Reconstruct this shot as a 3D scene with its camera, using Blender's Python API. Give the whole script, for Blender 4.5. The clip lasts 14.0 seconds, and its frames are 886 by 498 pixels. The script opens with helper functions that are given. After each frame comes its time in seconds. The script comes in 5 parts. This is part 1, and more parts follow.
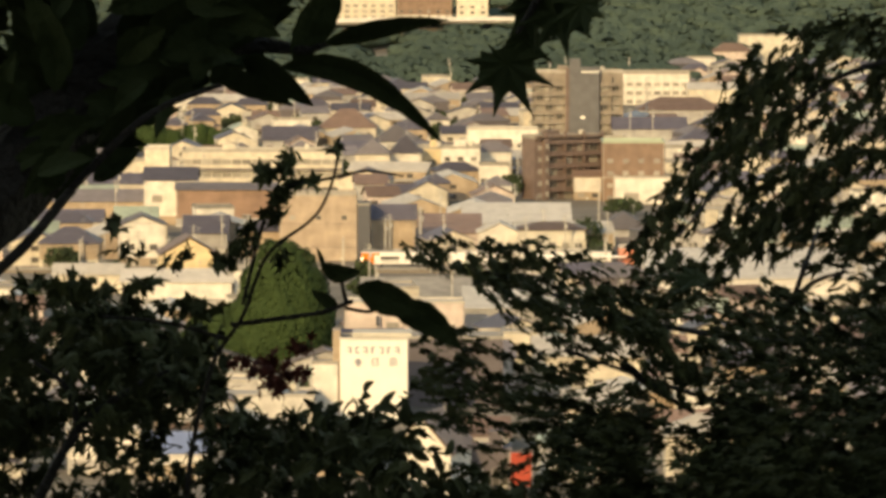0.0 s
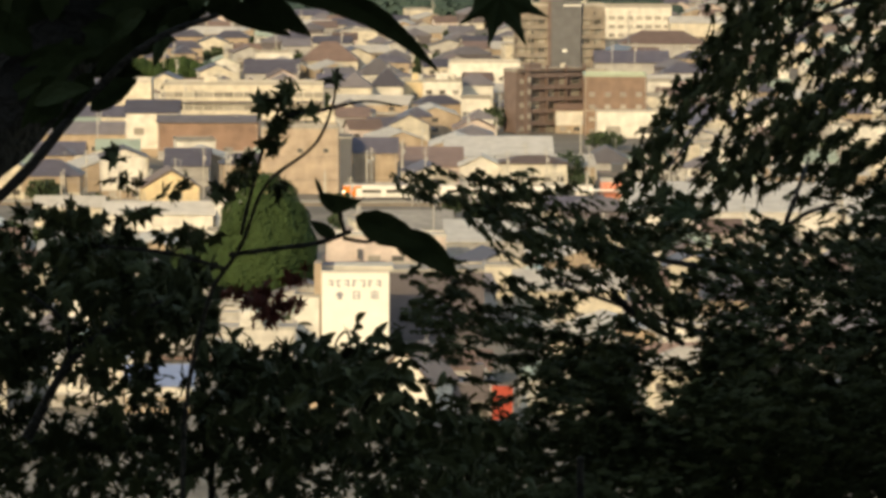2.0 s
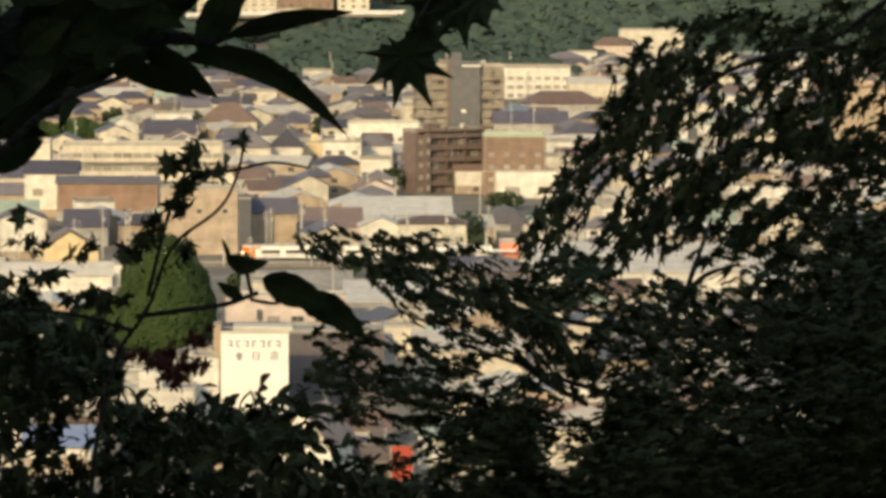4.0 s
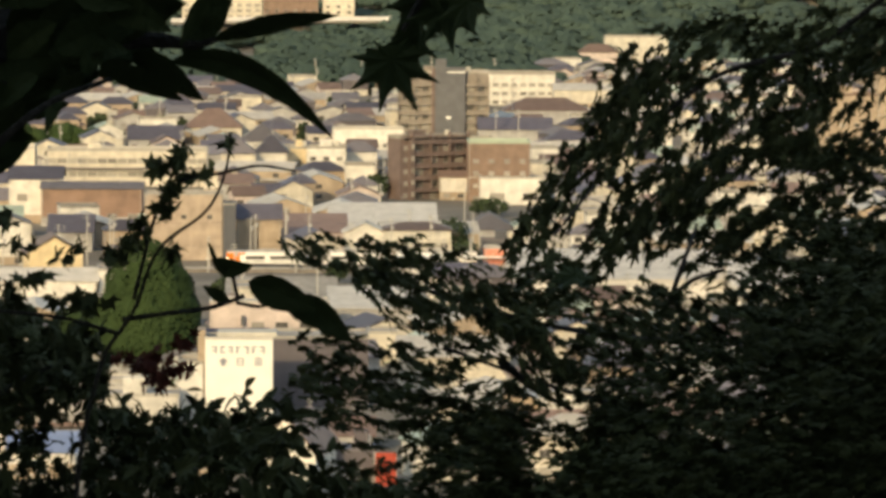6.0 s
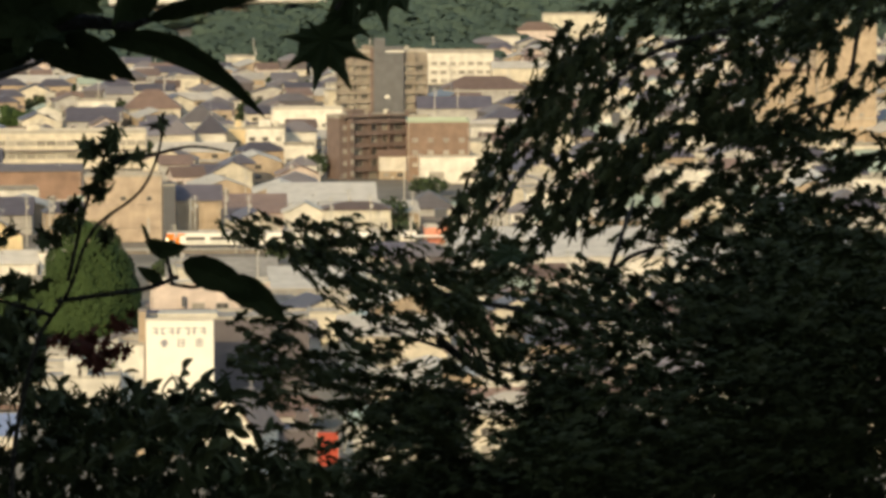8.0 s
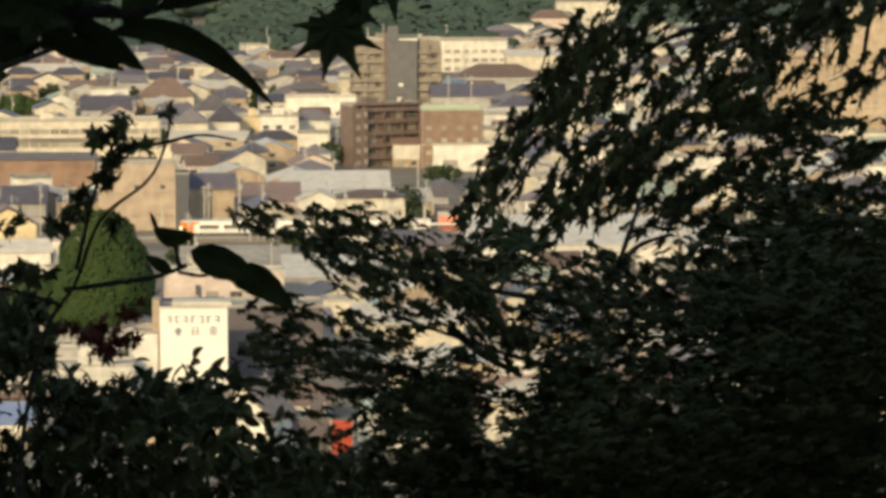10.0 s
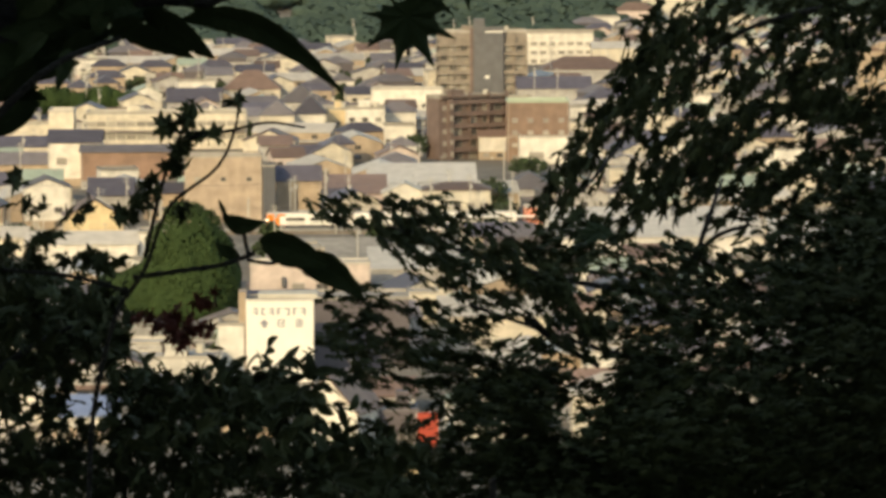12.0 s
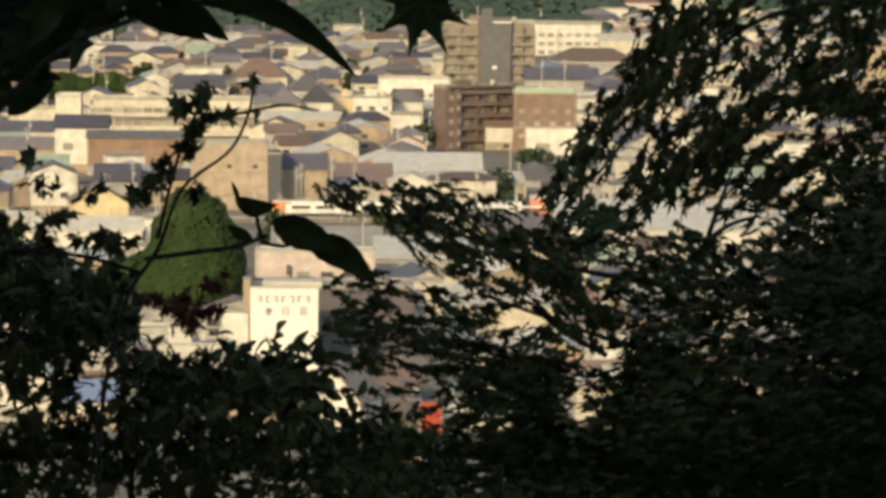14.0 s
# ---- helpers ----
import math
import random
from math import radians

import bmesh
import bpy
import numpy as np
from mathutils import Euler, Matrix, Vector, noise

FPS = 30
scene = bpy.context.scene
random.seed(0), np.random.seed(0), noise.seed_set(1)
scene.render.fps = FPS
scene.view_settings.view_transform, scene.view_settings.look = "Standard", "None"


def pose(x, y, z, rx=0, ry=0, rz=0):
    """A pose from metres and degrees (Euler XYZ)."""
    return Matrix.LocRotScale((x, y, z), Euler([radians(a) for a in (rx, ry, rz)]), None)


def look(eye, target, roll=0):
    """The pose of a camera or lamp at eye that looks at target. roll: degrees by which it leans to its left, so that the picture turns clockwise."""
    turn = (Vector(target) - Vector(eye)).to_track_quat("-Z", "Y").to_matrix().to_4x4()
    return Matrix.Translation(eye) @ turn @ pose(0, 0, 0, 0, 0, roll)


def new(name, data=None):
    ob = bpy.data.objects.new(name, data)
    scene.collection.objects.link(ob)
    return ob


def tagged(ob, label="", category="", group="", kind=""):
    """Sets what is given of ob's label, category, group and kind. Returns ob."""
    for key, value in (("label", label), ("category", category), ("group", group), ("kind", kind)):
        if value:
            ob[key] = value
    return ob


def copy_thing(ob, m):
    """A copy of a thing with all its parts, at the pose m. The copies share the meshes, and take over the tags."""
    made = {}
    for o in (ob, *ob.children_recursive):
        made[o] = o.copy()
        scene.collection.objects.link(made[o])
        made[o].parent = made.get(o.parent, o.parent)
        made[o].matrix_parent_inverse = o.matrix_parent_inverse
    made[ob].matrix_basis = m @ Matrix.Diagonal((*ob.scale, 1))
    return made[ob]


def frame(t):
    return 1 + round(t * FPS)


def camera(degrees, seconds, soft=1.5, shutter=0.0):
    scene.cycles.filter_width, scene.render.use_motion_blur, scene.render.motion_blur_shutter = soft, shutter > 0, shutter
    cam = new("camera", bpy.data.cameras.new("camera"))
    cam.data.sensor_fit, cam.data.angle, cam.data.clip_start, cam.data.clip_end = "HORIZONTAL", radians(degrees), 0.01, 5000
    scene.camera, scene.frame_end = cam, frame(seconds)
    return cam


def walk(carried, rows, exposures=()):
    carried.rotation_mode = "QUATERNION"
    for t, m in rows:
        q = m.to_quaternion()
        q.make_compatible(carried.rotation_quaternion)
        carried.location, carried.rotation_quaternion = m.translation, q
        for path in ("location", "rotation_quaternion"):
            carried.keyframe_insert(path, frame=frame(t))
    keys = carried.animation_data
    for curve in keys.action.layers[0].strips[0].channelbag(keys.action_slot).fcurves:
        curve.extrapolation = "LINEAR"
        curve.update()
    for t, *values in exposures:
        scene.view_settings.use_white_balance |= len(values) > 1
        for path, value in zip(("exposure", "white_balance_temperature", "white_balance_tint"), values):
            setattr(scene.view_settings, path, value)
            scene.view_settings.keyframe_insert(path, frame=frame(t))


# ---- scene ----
# ---------- camera and walk ----------
cam = camera(10, 14.0, soft=3.6)
EYE_Z = 95.0
# seconds, turn to the right, tilt down, lean (degrees), sideways and upward drift (metres)
WALK = (
    (0, -0.0000, 4.2187, 0.000, 0.0001, 0.0000),
    (0.5, 0.1962, 4.8368, -0.245, 0.0016, -0.0021),
    (1, 0.6178, 4.5108, -0.346, 0.0010, -0.0008),
    (1.5, 0.7791, 4.9151, -0.058, -0.0035, -0.0020),
    (2, 0.2099, 4.9733, 0.132, -0.0100, -0.0018),
    (2.5, 0.5378, 4.6666, 0.302, -0.0103, -0.0022),
    (3, 0.6310, 4.5243, -0.044, -0.0106, -0.0013),
    (3.5, 1.0295, 4.1915, -0.063, -0.0108, -0.0008),
    (4, 1.3504, 4.2875, 0.131, -0.0147, -0.0013),
    (4.2, 1.4693, 4.1370, 0.263, -0.0166, -0.0014),
    (6.3, 1.5547, 4.2578, 0.297, -0.0151, -0.0030),
    (6.5, 1.5967, 4.3003, 0.282, -0.0144, -0.0030),
    (7, 1.5535, 4.4481, -0.006, -0.0137, -0.0030),
    (7.5, 1.8865, 4.3612, -0.167, -0.0125, -0.0029),
    (7.6, 2.0200, 4.4525, 0.000, -0.0120, -0.0028),
    (7.7, 2.2019, 4.4356, -0.185, -0.0120, -0.0029),
    (9.8, 2.2731, 4.7212, -0.092, -0.0089, -0.0035),
    (10, 2.0488, 4.5875, -0.275, -0.0085, -0.0030),
    (10.2, 2.0035, 4.7916, -0.636, -0.0082, -0.0029),
    (10.5, 1.7468, 4.8254, -0.442, -0.0072, -0.0030),
    (11, 1.1070, 4.6139, -0.403, -0.0041, -0.0051),
    (11.5, 1.1989, 4.7509, -0.345, 0.0016, -0.0058),
    (12, 1.0718, 4.6689, -0.312, 0.0021, -0.0059),
    (12.5, 0.9092, 4.8088, -0.098, -0.0006, -0.0069),
    (13, 0.6538, 4.6795, 0.112, -0.0029, -0.0076),
    (13.5, 0.9097, 4.7135, -0.013, -0.0007, -0.0077),
    (14, 1.0131, 4.7838, 0.397, -0.0023, -0.0089),
)


def aim(turn, tilt, lean, dx, dz):
    a, b = radians(turn), radians(tilt)
    eye = Vector((dx, 0.0, EYE_Z + dz))
    return look(eye, eye + Vector((math.sin(a) * math.cos(b), math.cos(a) * math.cos(b), -math.sin(b))), lean)


walk(cam, [(row[0], aim(*row[1:])) for row in WALK], exposures=((0.0, 0.14, 10500, 8.0), (0.5, 0.11, 9700, 7.0), (1.5, 0.08, 8750, 6.0), (14.0, 0.07, 8450, 4.0)))

# ---------- world, sun ----------
SUN_SIDE, SUN_UP = 27.0, 23.0   # degrees to the left of straight behind the walk's start, and above the horizon
world = bpy.data.worlds.new("sky")
scene.world = world
world.use_nodes = True
wn = world.node_tree.nodes
sky = wn.new("ShaderNodeTexSky")
sky.sky_type = "NISHITA"
sky.sun_disc = False
sky.sun_elevation = radians(SUN_UP)
sky.sun_rotation = radians(180 + SUN_SIDE)
wn["Background"].inputs["Strength"].default_value = 0.215
world.node_tree.links.new(sky.outputs[0], wn["Background"].inputs["Color"])
sun = new("sun", bpy.data.lights.new("sun", "SUN"))
sun.data.energy = 2.85
sun.data.angle = radians(0.6)
sun.data.color = (1.0, 0.80, 0.52)
sun.matrix_world = look((-math.sin(radians(SUN_SIDE)) * math.cos(radians(SUN_UP)) * 100,
                         -math.cos(radians(SUN_SIDE)) * math.cos(radians(SUN_UP)) * 100,
                         math.sin(radians(SUN_UP)) * 100), (0, 0, 0))

rng = np.random.default_rng(7)


# ---------- materials ----------
def surface(name, colour, rough=0.8, metal=0.0, grain=6.0, stain=0.25, spread=0.0, bump=0.3, bands=0.0, island=0.0, spec=0.5):
    """A procedural surface: two scales of variation, fine relief, optional courses (bands per metre), and a spread between objects or pieces."""
    m = bpy.data.materials.new(name)
    m.use_nodes = True
    nt = m.node_tree
    n, l = nt.nodes, nt.links
    b = n["Principled BSDF"]
    b.inputs["Roughness"].default_value = rough
    b.inputs["Metallic"].default_value = metal
    b.inputs["Specular IOR Level"].default_value = spec
    co = n.new("ShaderNodeTexCoord")
    big = n.new("ShaderNodeTexNoise")
    big.inputs["Scale"].default_value = grain * 0.06
    big.inputs["Detail"].default_value = 5
    fine = n.new("ShaderNodeTexNoise")
    fine.inputs["Scale"].default_value = grain
    fine.inputs["Detail"].default_value = 4
    for t in (big, fine):
        l.new(co.outputs["Object"], t.inputs["Vector"])
    add = n.new("ShaderNodeMath")
    add.operation = "MULTIPLY_ADD"
    l.new(fine.outputs["Fac"], add.inputs[0])
    add.inputs[1].default_value = 0.5
    l.new(big.outputs["Fac"], add.inputs[2])
    ramp = n.new("ShaderNodeMapRange")
    ramp.inputs["From Min"].default_value, ramp.inputs["From Max"].default_value = 0.45, 1.05
    ramp.inputs["To Min"].default_value, ramp.inputs["To Max"].default_value = 1.0 - stain, 1.0 + stain * 0.5
    l.new(add.outputs[0], ramp.inputs["Value"])
    last = ramp.outputs["Result"]
    for amount, source in ((spread, "obj"), (island, "isl")):
        if amount:
            if source == "obj":
                rnd = n.new("ShaderNodeObjectInfo").outputs["Random"]
            else:
                rnd = n.new("ShaderNodeNewGeometry").outputs["Random Per Island"]
            mr = n.new("ShaderNodeMapRange")
            mr.inputs["To Min"].default_value, mr.inputs["To Max"].default_value = 1 - amount, 1 + amount
            l.new(rnd, mr.inputs["Value"])
            mu = n.new("ShaderNodeMath")
            mu.operation = "MULTIPLY"
            l.new(last, mu.inputs[0])
            l.new(mr.outputs["Result"], mu.inputs[1])
            last = mu.outputs[0]
    mul = n.new("ShaderNodeVectorMath")
    mul.operation = "SCALE"
    mul.inputs[0].default_value = colour
    l.new(last, mul.inputs["Scale"])
    l.new(mul.outputs["Vector"], b.inputs["Base Color"])
    height = fine.outputs["Fac"]
    if bands:
        w = n.new("ShaderNodeTexWave")
        w.bands_direction = "Z"
        w.wave_profile = "SAW"
        w.inputs["Scale"].default_value = bands * 0.314
        l.new(co.outputs["Object"], w.inputs["Vector"])
        height = w.outputs["Fac"]
    bp = n.new("ShaderNodeBump")
    bp.inputs["Strength"].default_value = bump
    bp.inputs["Distance"].default_value = 0.03
    l.new(height, bp.inputs["Height"])
    l.new(bp.outputs["Normal"], b.inputs["Normal"])
    return m


WHITE = surface("white_render", (0.70, 0.675, 0.625), 0.75, spread=0.10, stain=0.38)
CREAM = surface("cream_render", (0.63, 0.58, 0.49), 0.8, spread=0.12, stain=0.38)
TAN = surface("tan_tile_wall", (0.41, 0.325, 0.245), 0.7, spread=0.08, stain=0.38)
PINK = surface("pinkish_render", (0.60, 0.51, 0.475), 0.8, stain=0.38)
BROWN = surface("brown_tile_wall", (0.165, 0.12, 0.11), 0.7, stain=0.35)
RUST = surface("rust_brown_siding", (0.29, 0.185, 0.14), 0.7, stain=0.5, grain=3)
YELLOW = surface("yellow_render", (0.72, 0.58, 0.37), 0.8, stain=0.38)
SALMON = surface("salmon_siding", (0.66, 0.25, 0.17), 0.7, stain=0.2)
GREYWALL = surface("grey_render", (0.42, 0.41, 0.40), 0.8, spread=0.12, stain=0.38)
TOWER = surface("dull_tan_tile_wall", (0.255, 0.222, 0.193), 0.75, stain=0.38)
PALE = surface("pale_grey_render", (0.60, 0.57, 0.50), 0.8, stain=0.38)
BLOCKTAN = surface("tan_concrete_wall", (0.44, 0.355, 0.285), 0.85, stain=0.38)
REDBROWN = surface("red_brown_tile_wall", (0.24, 0.165, 0.13), 0.8, stain=0.38)
SLATE = surface("dark_slate_wall", (0.085, 0.09, 0.105), 0.6, stain=0.2)
COREGREY = surface("blue_grey_panel_wall", (0.125, 0.128, 0.14), 0.7, stain=0.3, bands=0.0)
MAUVE = surface("mauve_grey_wall", (0.125, 0.112, 0.125), 0.8, stain=0.2)
R_GREY = surface("grey_roof_tiles", (0.165, 0.152, 0.165), 0.7, spread=0.3, bands=3.5, bump=0.5, island=0.22)
R_BLUE = surface("blue_black_roof_tiles", (0.088, 0.083, 0.108), 0.6, spread=0.25, bands=3.5, bump=0.5, island=0.22)
R_BROWN = surface("brown_roof_tiles", (0.175, 0.12, 0.10), 0.6, spread=0.3, bands=3.5, bump=0.5, island=0.22)
R_METAL = surface("pale_sheet_roof", (0.47, 0.445, 0.405), 0.7, metal=0.0, spread=0.15, bands=2.0, bump=0.4, island=0.22)
R_GREEN = surface("faded_green_sheet_roof", (0.30, 0.36, 0.29), 0.5, spread=0.2, bands=2.0, island=0.22)
R_FLAT = surface("concrete_roof", (0.34, 0.32, 0.29), 0.9, spread=0.2, stain=0.4)
CONCRETE = surface("concrete", (0.50, 0.48, 0.44), 0.85, stain=0.35)
PALE_CONCRETE = surface("pale_concrete", (0.62, 0.60, 0.57), 0.8, stain=0.3, grain=2)
STEEL = surface("galvanised_steel", (0.35, 0.35, 0.35), 0.5, metal=0.6)
FRAME = surface("window_frame", (0.35, 0.34, 0.32), 0.5)
PANE = surface("window_glass", (0.09, 0.085, 0.08), 0.15, stain=0.1, bump=0.02, spec=0.8)
CURTAIN = surface("curtained_glass", (0.30, 0.28, 0.25), 0.35, spread=0.4)
TRAINWHITE = surface("train_white", (0.82, 0.81, 0.78), 0.35, stain=0.12)
ORANGE = surface("train_orange", (0.85, 0.22, 0.03), 0.4, stain=0.1)
REDPAINT = surface("red_paint", (0.42, 0.06, 0.035), 0.5, stain=0.15)
BLUEPAINT = surface("blue_sheet", (0.20, 0.26, 0.42), 0.5, stain=0.15)
INK = surface("sign_ink", (0.25, 0.26, 0.31), 0.6, stain=0.1)
SIGN = surface("sign_board_white", (0.84, 0.83, 0.78), 0.5, stain=0.08)
SOIL = surface("town_ground", (0.20, 0.18, 0.15), 0.95, grain=0.8, stain=0.6, bump=0.4)
BALLAST = surface("track_ballast", (0.22, 0.19, 0.16), 0.95, grain=4, stain=0.4)
ASPHALT = surface("asphalt", (0.06, 0.06, 0.06), 0.9, grain=3, stain=0.3)
BARK = surface("dark_bark", (0.022, 0.018, 0.013), 0.95, grain=60, stain=0.5, bump=0.8)
LEAF = surface("dark_leaf", (0.046, 0.055, 0.022), 0.8, grain=40, stain=0.3, island=0.35, spec=0.12)
BIGLEAF = surface("broad_leaf", (0.034, 0.048, 0.017), 0.75, grain=60, stain=0.3, spec=0.12)
REDLEAF = surface("reddish_young_leaf", (0.085, 0.022, 0.014), 0.8, grain=40, stain=0.3, island=0.35, spec=0.1)
# bluish shift in the green imitates distance haze over the far hill
HAZED_WOODS = surface("hazed_woodland_leaf", (0.058, 0.088, 0.073), 0.9, grain=0.05, stain=0.3, island=0.03, spec=0.1)
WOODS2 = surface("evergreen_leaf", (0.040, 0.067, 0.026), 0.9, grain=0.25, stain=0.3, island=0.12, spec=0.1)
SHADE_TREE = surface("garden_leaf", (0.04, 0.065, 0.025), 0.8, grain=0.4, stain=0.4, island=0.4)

LAMP = bpy.data.materials.new("headlight_glow")
LAMP.use_nodes = True
LAMP.node_tree.nodes["Principled BSDF"].inputs["Emission Color"].default_value = (1.0, 0.85, 0.6, 1)
LAMP.node_tree.nodes["Principled BSDF"].inputs["Emission Strength"].default_value = 2.5


# ---------- mesh helpers ----------
def mesh_ob(name, verts, faces, mat, parent=None, label="", at=None):
    me = bpy.data.meshes.new(name)
    me.from_pydata([tuple(v) for v in verts], [], [tuple(f) for f in faces])
    me.materials.append(mat)
    ob = new(name, me)
    if parent is not None:
        ob.parent = parent
    if at is not None:
        ob.matrix_basis = at
    if label:
        ob["label"] = label
    return ob


def part(name, bm, mat, parent, label="", at=None, bevel=0.0):
    if bevel:
        bmesh.ops.bevel(bm, geom=bm.edges[:], offset=bevel, segments=1, affect="EDGES")
    me = bpy.data.meshes.new(name)
    bm.normal_update()
    bm.to_mesh(me)
    bm.free()
    me.materials.append(mat)
    ob = new(name, me)
    ob.parent = parent
    if at is not None:
        ob.matrix_basis = at
    if label:
        ob["label"] = label
    return ob


def add_box(bm, x0, x1, y0, y1, z0, z1):
    v = [bm.verts.new(p) for p in ((x0, y0, z0), (x1, y0, z0), (x1, y1, z0), (x0, y1, z0), (x0, y0, z1), (x1, y0, z1), (x1, y1, z1), (x0, y1, z1))]
    for f in ((3, 2, 1, 0), (4, 5, 6, 7), (0, 1, 5, 4), (1, 2, 6, 5), (2, 3, 7, 6), (3, 0, 4, 7)):
        bm.faces.new([v[i] for i in f])


def box(*b):
    bm = bmesh.new()
    add_box(bm, *b)
    return bm


def thing(name, m, label, category, group="", kind=""):
    ob = new(name)
    ob.empty_display_size = 0.5
    ob.matrix_basis = m
    return tagged(ob, label, category, group, kind)


def tube_data(points, r0, r1, sides=7, steps=6, wobble=0.0):
    """A tapered, slightly knobbly limb along a smooth line through the points."""
    p = [Vector(q) for q in points]
    line = []
    for i in range(len(p) - 1):
        a, b, c, d = p[max(i - 1, 0)], p[i], p[i + 1], p[min(i + 2, len(p) - 1)]
        gap = (c - b).length
        m0 = (c - a).normalized() * gap if i else (c - b)
        m1 = (d - b).normalized() * gap if i < len(p) - 2 else (c - b)
        for k in range(steps):
            t = k / steps
            line.append(b * (2 * t ** 3 - 3 * t * t + 1) + m0 * (t ** 3 - 2 * t * t + t) + c * (3 * t * t - 2 * t ** 3) + m1 * (t ** 3 - t * t))
    line.append(p[-1])
    verts, faces = [], []
    for i, q in enumerate(line):
        way = (line[min(i + 1, len(line) - 1)] - line[max(i - 1, 0)]).normalized()
        side = way.cross(Vector((0.13, 0.95, 0.2))).normalized()
        up = side.cross(way)
        r = r0 + (r1 - r0) * i / (len(line) - 1)
        r *= 1 + wobble * float(rng.uniform(-1, 1))
        for s in range(sides):
            a = 2 * math.pi * s / sides
            verts.append(q + side * (r * math.cos(a)) + up * (r * math.sin(a)))
    for i in range(len(line) - 1):
        for s in range(sides):
            s2 = (s + 1) % sides
            faces.append((i * sides + s, i * sides + s2, (i + 1) * sides + s2, (i + 1) * sides + s))
    faces.append(tuple(range(sides))[::-1])
    faces.append(tuple(range(len(verts) - sides, len(verts))))
    return verts, faces


def limb(name, points, r0, r1, parent, mat=BARK, label="", wobble=0.08, sides=7):
    return mesh_ob(name, *tube_data(points, r0, r1, sides, 6, wobble), mat, parent, label)


def settle(ob, base):
    """Move a plant's origin to the foot of its stem, leaving its parts where they are."""
    ob.matrix_basis = Matrix.Translation(base)
    for c in ob.children:
        c.matrix_parent_inverse = Matrix.Translation(-Vector(base))


# ---------- terrain ----------
# the unseen ridge at negative y is added to block sun from the near plants
PROFILE_Y = (-420, -150, -40, -3, 0, 2, 6, 20, 60, 200, 400, 2440, 2550, 2640, 2700, 3000, 4950)
PROFILE_Z = (185, 180, 119, 96, 93.4, 92.4, 90, 82, 62, 20, 0, 0, 7, 19, 30, 75, 120)


def height(x, y):
    z = float(np.interp(y, PROFILE_Y, PROFILE_Z))
    if y > 2500:
        z += min(1.0, (y - 2500) / 250) * 7 * noise.noise(Vector((x / 160, y / 160, 0)))
    if y < 400 and abs(x) > 60:
        z *= max(0.25, 1 - (abs(x) - 60) / 900)
    return z


ys = np.concatenate([np.arange(-420, -20, 20), np.arange(-20, 20, 1.0), np.arange(20, 120, 8), np.arange(120, 440, 20), np.arange(440, 2400, 70), np.arange(2400, 3300, 25), np.arange(3300, 4950, 110)])
xs = np.concatenate([np.arange(-1600, -800, 100), np.arange(-800, -40, 40), np.arange(-40, -8, 4), np.arange(-8, 8.1, 1.0), np.arange(12, 40, 4), np.arange(40, 800, 40), np.arange(800, 1601, 100)])
gv = [(float(x), float(y), height(float(x), float(y))) for y in ys for x in xs]
nx = len(xs)
gf = [(j * nx + i, j * nx + i + 1, (j + 1) * nx + i + 1, (j + 1) * nx + i) for j in range(len(ys) - 1) for i in range(nx - 1)]
ground = tagged(mesh_ob("ground", gv, gf, SOIL), "dusty grey-brown town plain between wooded hills", "ground", kind="structure")


# ---------- leaves in bulk ----------
def turns(n, tilt):
    """n random rotations: leaf planes tilted from level by about tilt radians, turned any way."""
    a = rng.uniform(0, 2 * math.pi, n)
    b = rng.normal(0, tilt, n)
    c = rng.normal(0, tilt, n)
    ca, sa, cb, sb, cc, sc = np.cos(a), np.sin(a), np.cos(b), np.sin(b), np.cos(c), np.sin(c)
    one, nil = np.ones(n), np.zeros(n)
    rz = np.array([[ca, -sa, nil], [sa, ca, nil], [nil, nil, one]])
    rx = np.array([[one, nil, nil], [nil, cb, -sb], [nil, sb, cb]])
    ry = np.array([[cc, nil, sc], [nil, one, nil], [-sc, nil, cc]])
    m = np.einsum("ijn,jkn->ikn", rx, ry)
    return np.einsum("ijn,jkn->nik", m, rz)


FIVE = ((-112, 0.6), (-55, 0.92), (0, 1.05), (55, 0.92), (112, 0.6))
SEVEN = ((-140, 0.45), (-95, 0.75), (-48, 0.95), (0, 1.05), (48, 0.95), (95, 0.75), (140, 0.45))
EIGHT = ((-150, 0.5), (-108, 0.8), (-68, 0.95), (-28, 1.0), (12, 1.05), (50, 0.95), (88, 0.8), (130, 0.5))


def maple_shape(sinus=0.36, half=13, lobes=SEVEN):
    """A lobed star leaf as a fan, drooping a little towards the tips; stem side at the origin."""
    v = [(0, 0, 0)]
    for i, (a, r) in enumerate(lobes):
        for da, rr in ((-half, 0.6), (0, 1.0), (half, 0.6)):
            t = radians(a + da)
            v.append((math.sin(t) * r * rr, math.cos(t) * r * rr, -0.22 * (r * rr) ** 2))
        if i < len(lobes) - 1:
            t = radians((a + lobes[i + 1][0]) / 2)
            v.append((math.sin(t) * sinus, math.cos(t) * sinus, -0.02))
    k = len(v)
    return np.array(v), [(0, i + 1, i) for i in range(1, k - 1)] + [(0, 1, k - 1)]


def blade_shape(width=0.34):
    """A pointed blade, folded along its midrib and arched."""
    v, f = [], []
    n = 6
    for i in range(n + 1):
        t = i / n
        w = width * 0.5 * math.sin(math.pi * min(1, t * 0.92 + 0.04)) ** 0.8
        z = -0.35 * t * t
        v += [(-w, t, z + w * 0.35), (0, t, z), (w, t, z + w * 0.35)]
    for i in range(n):
        a = i * 3
        f += [(a, a + 1, a + 4, a + 3), (a + 1, a + 2, a + 5, a + 4)]
    return np.array(v), f


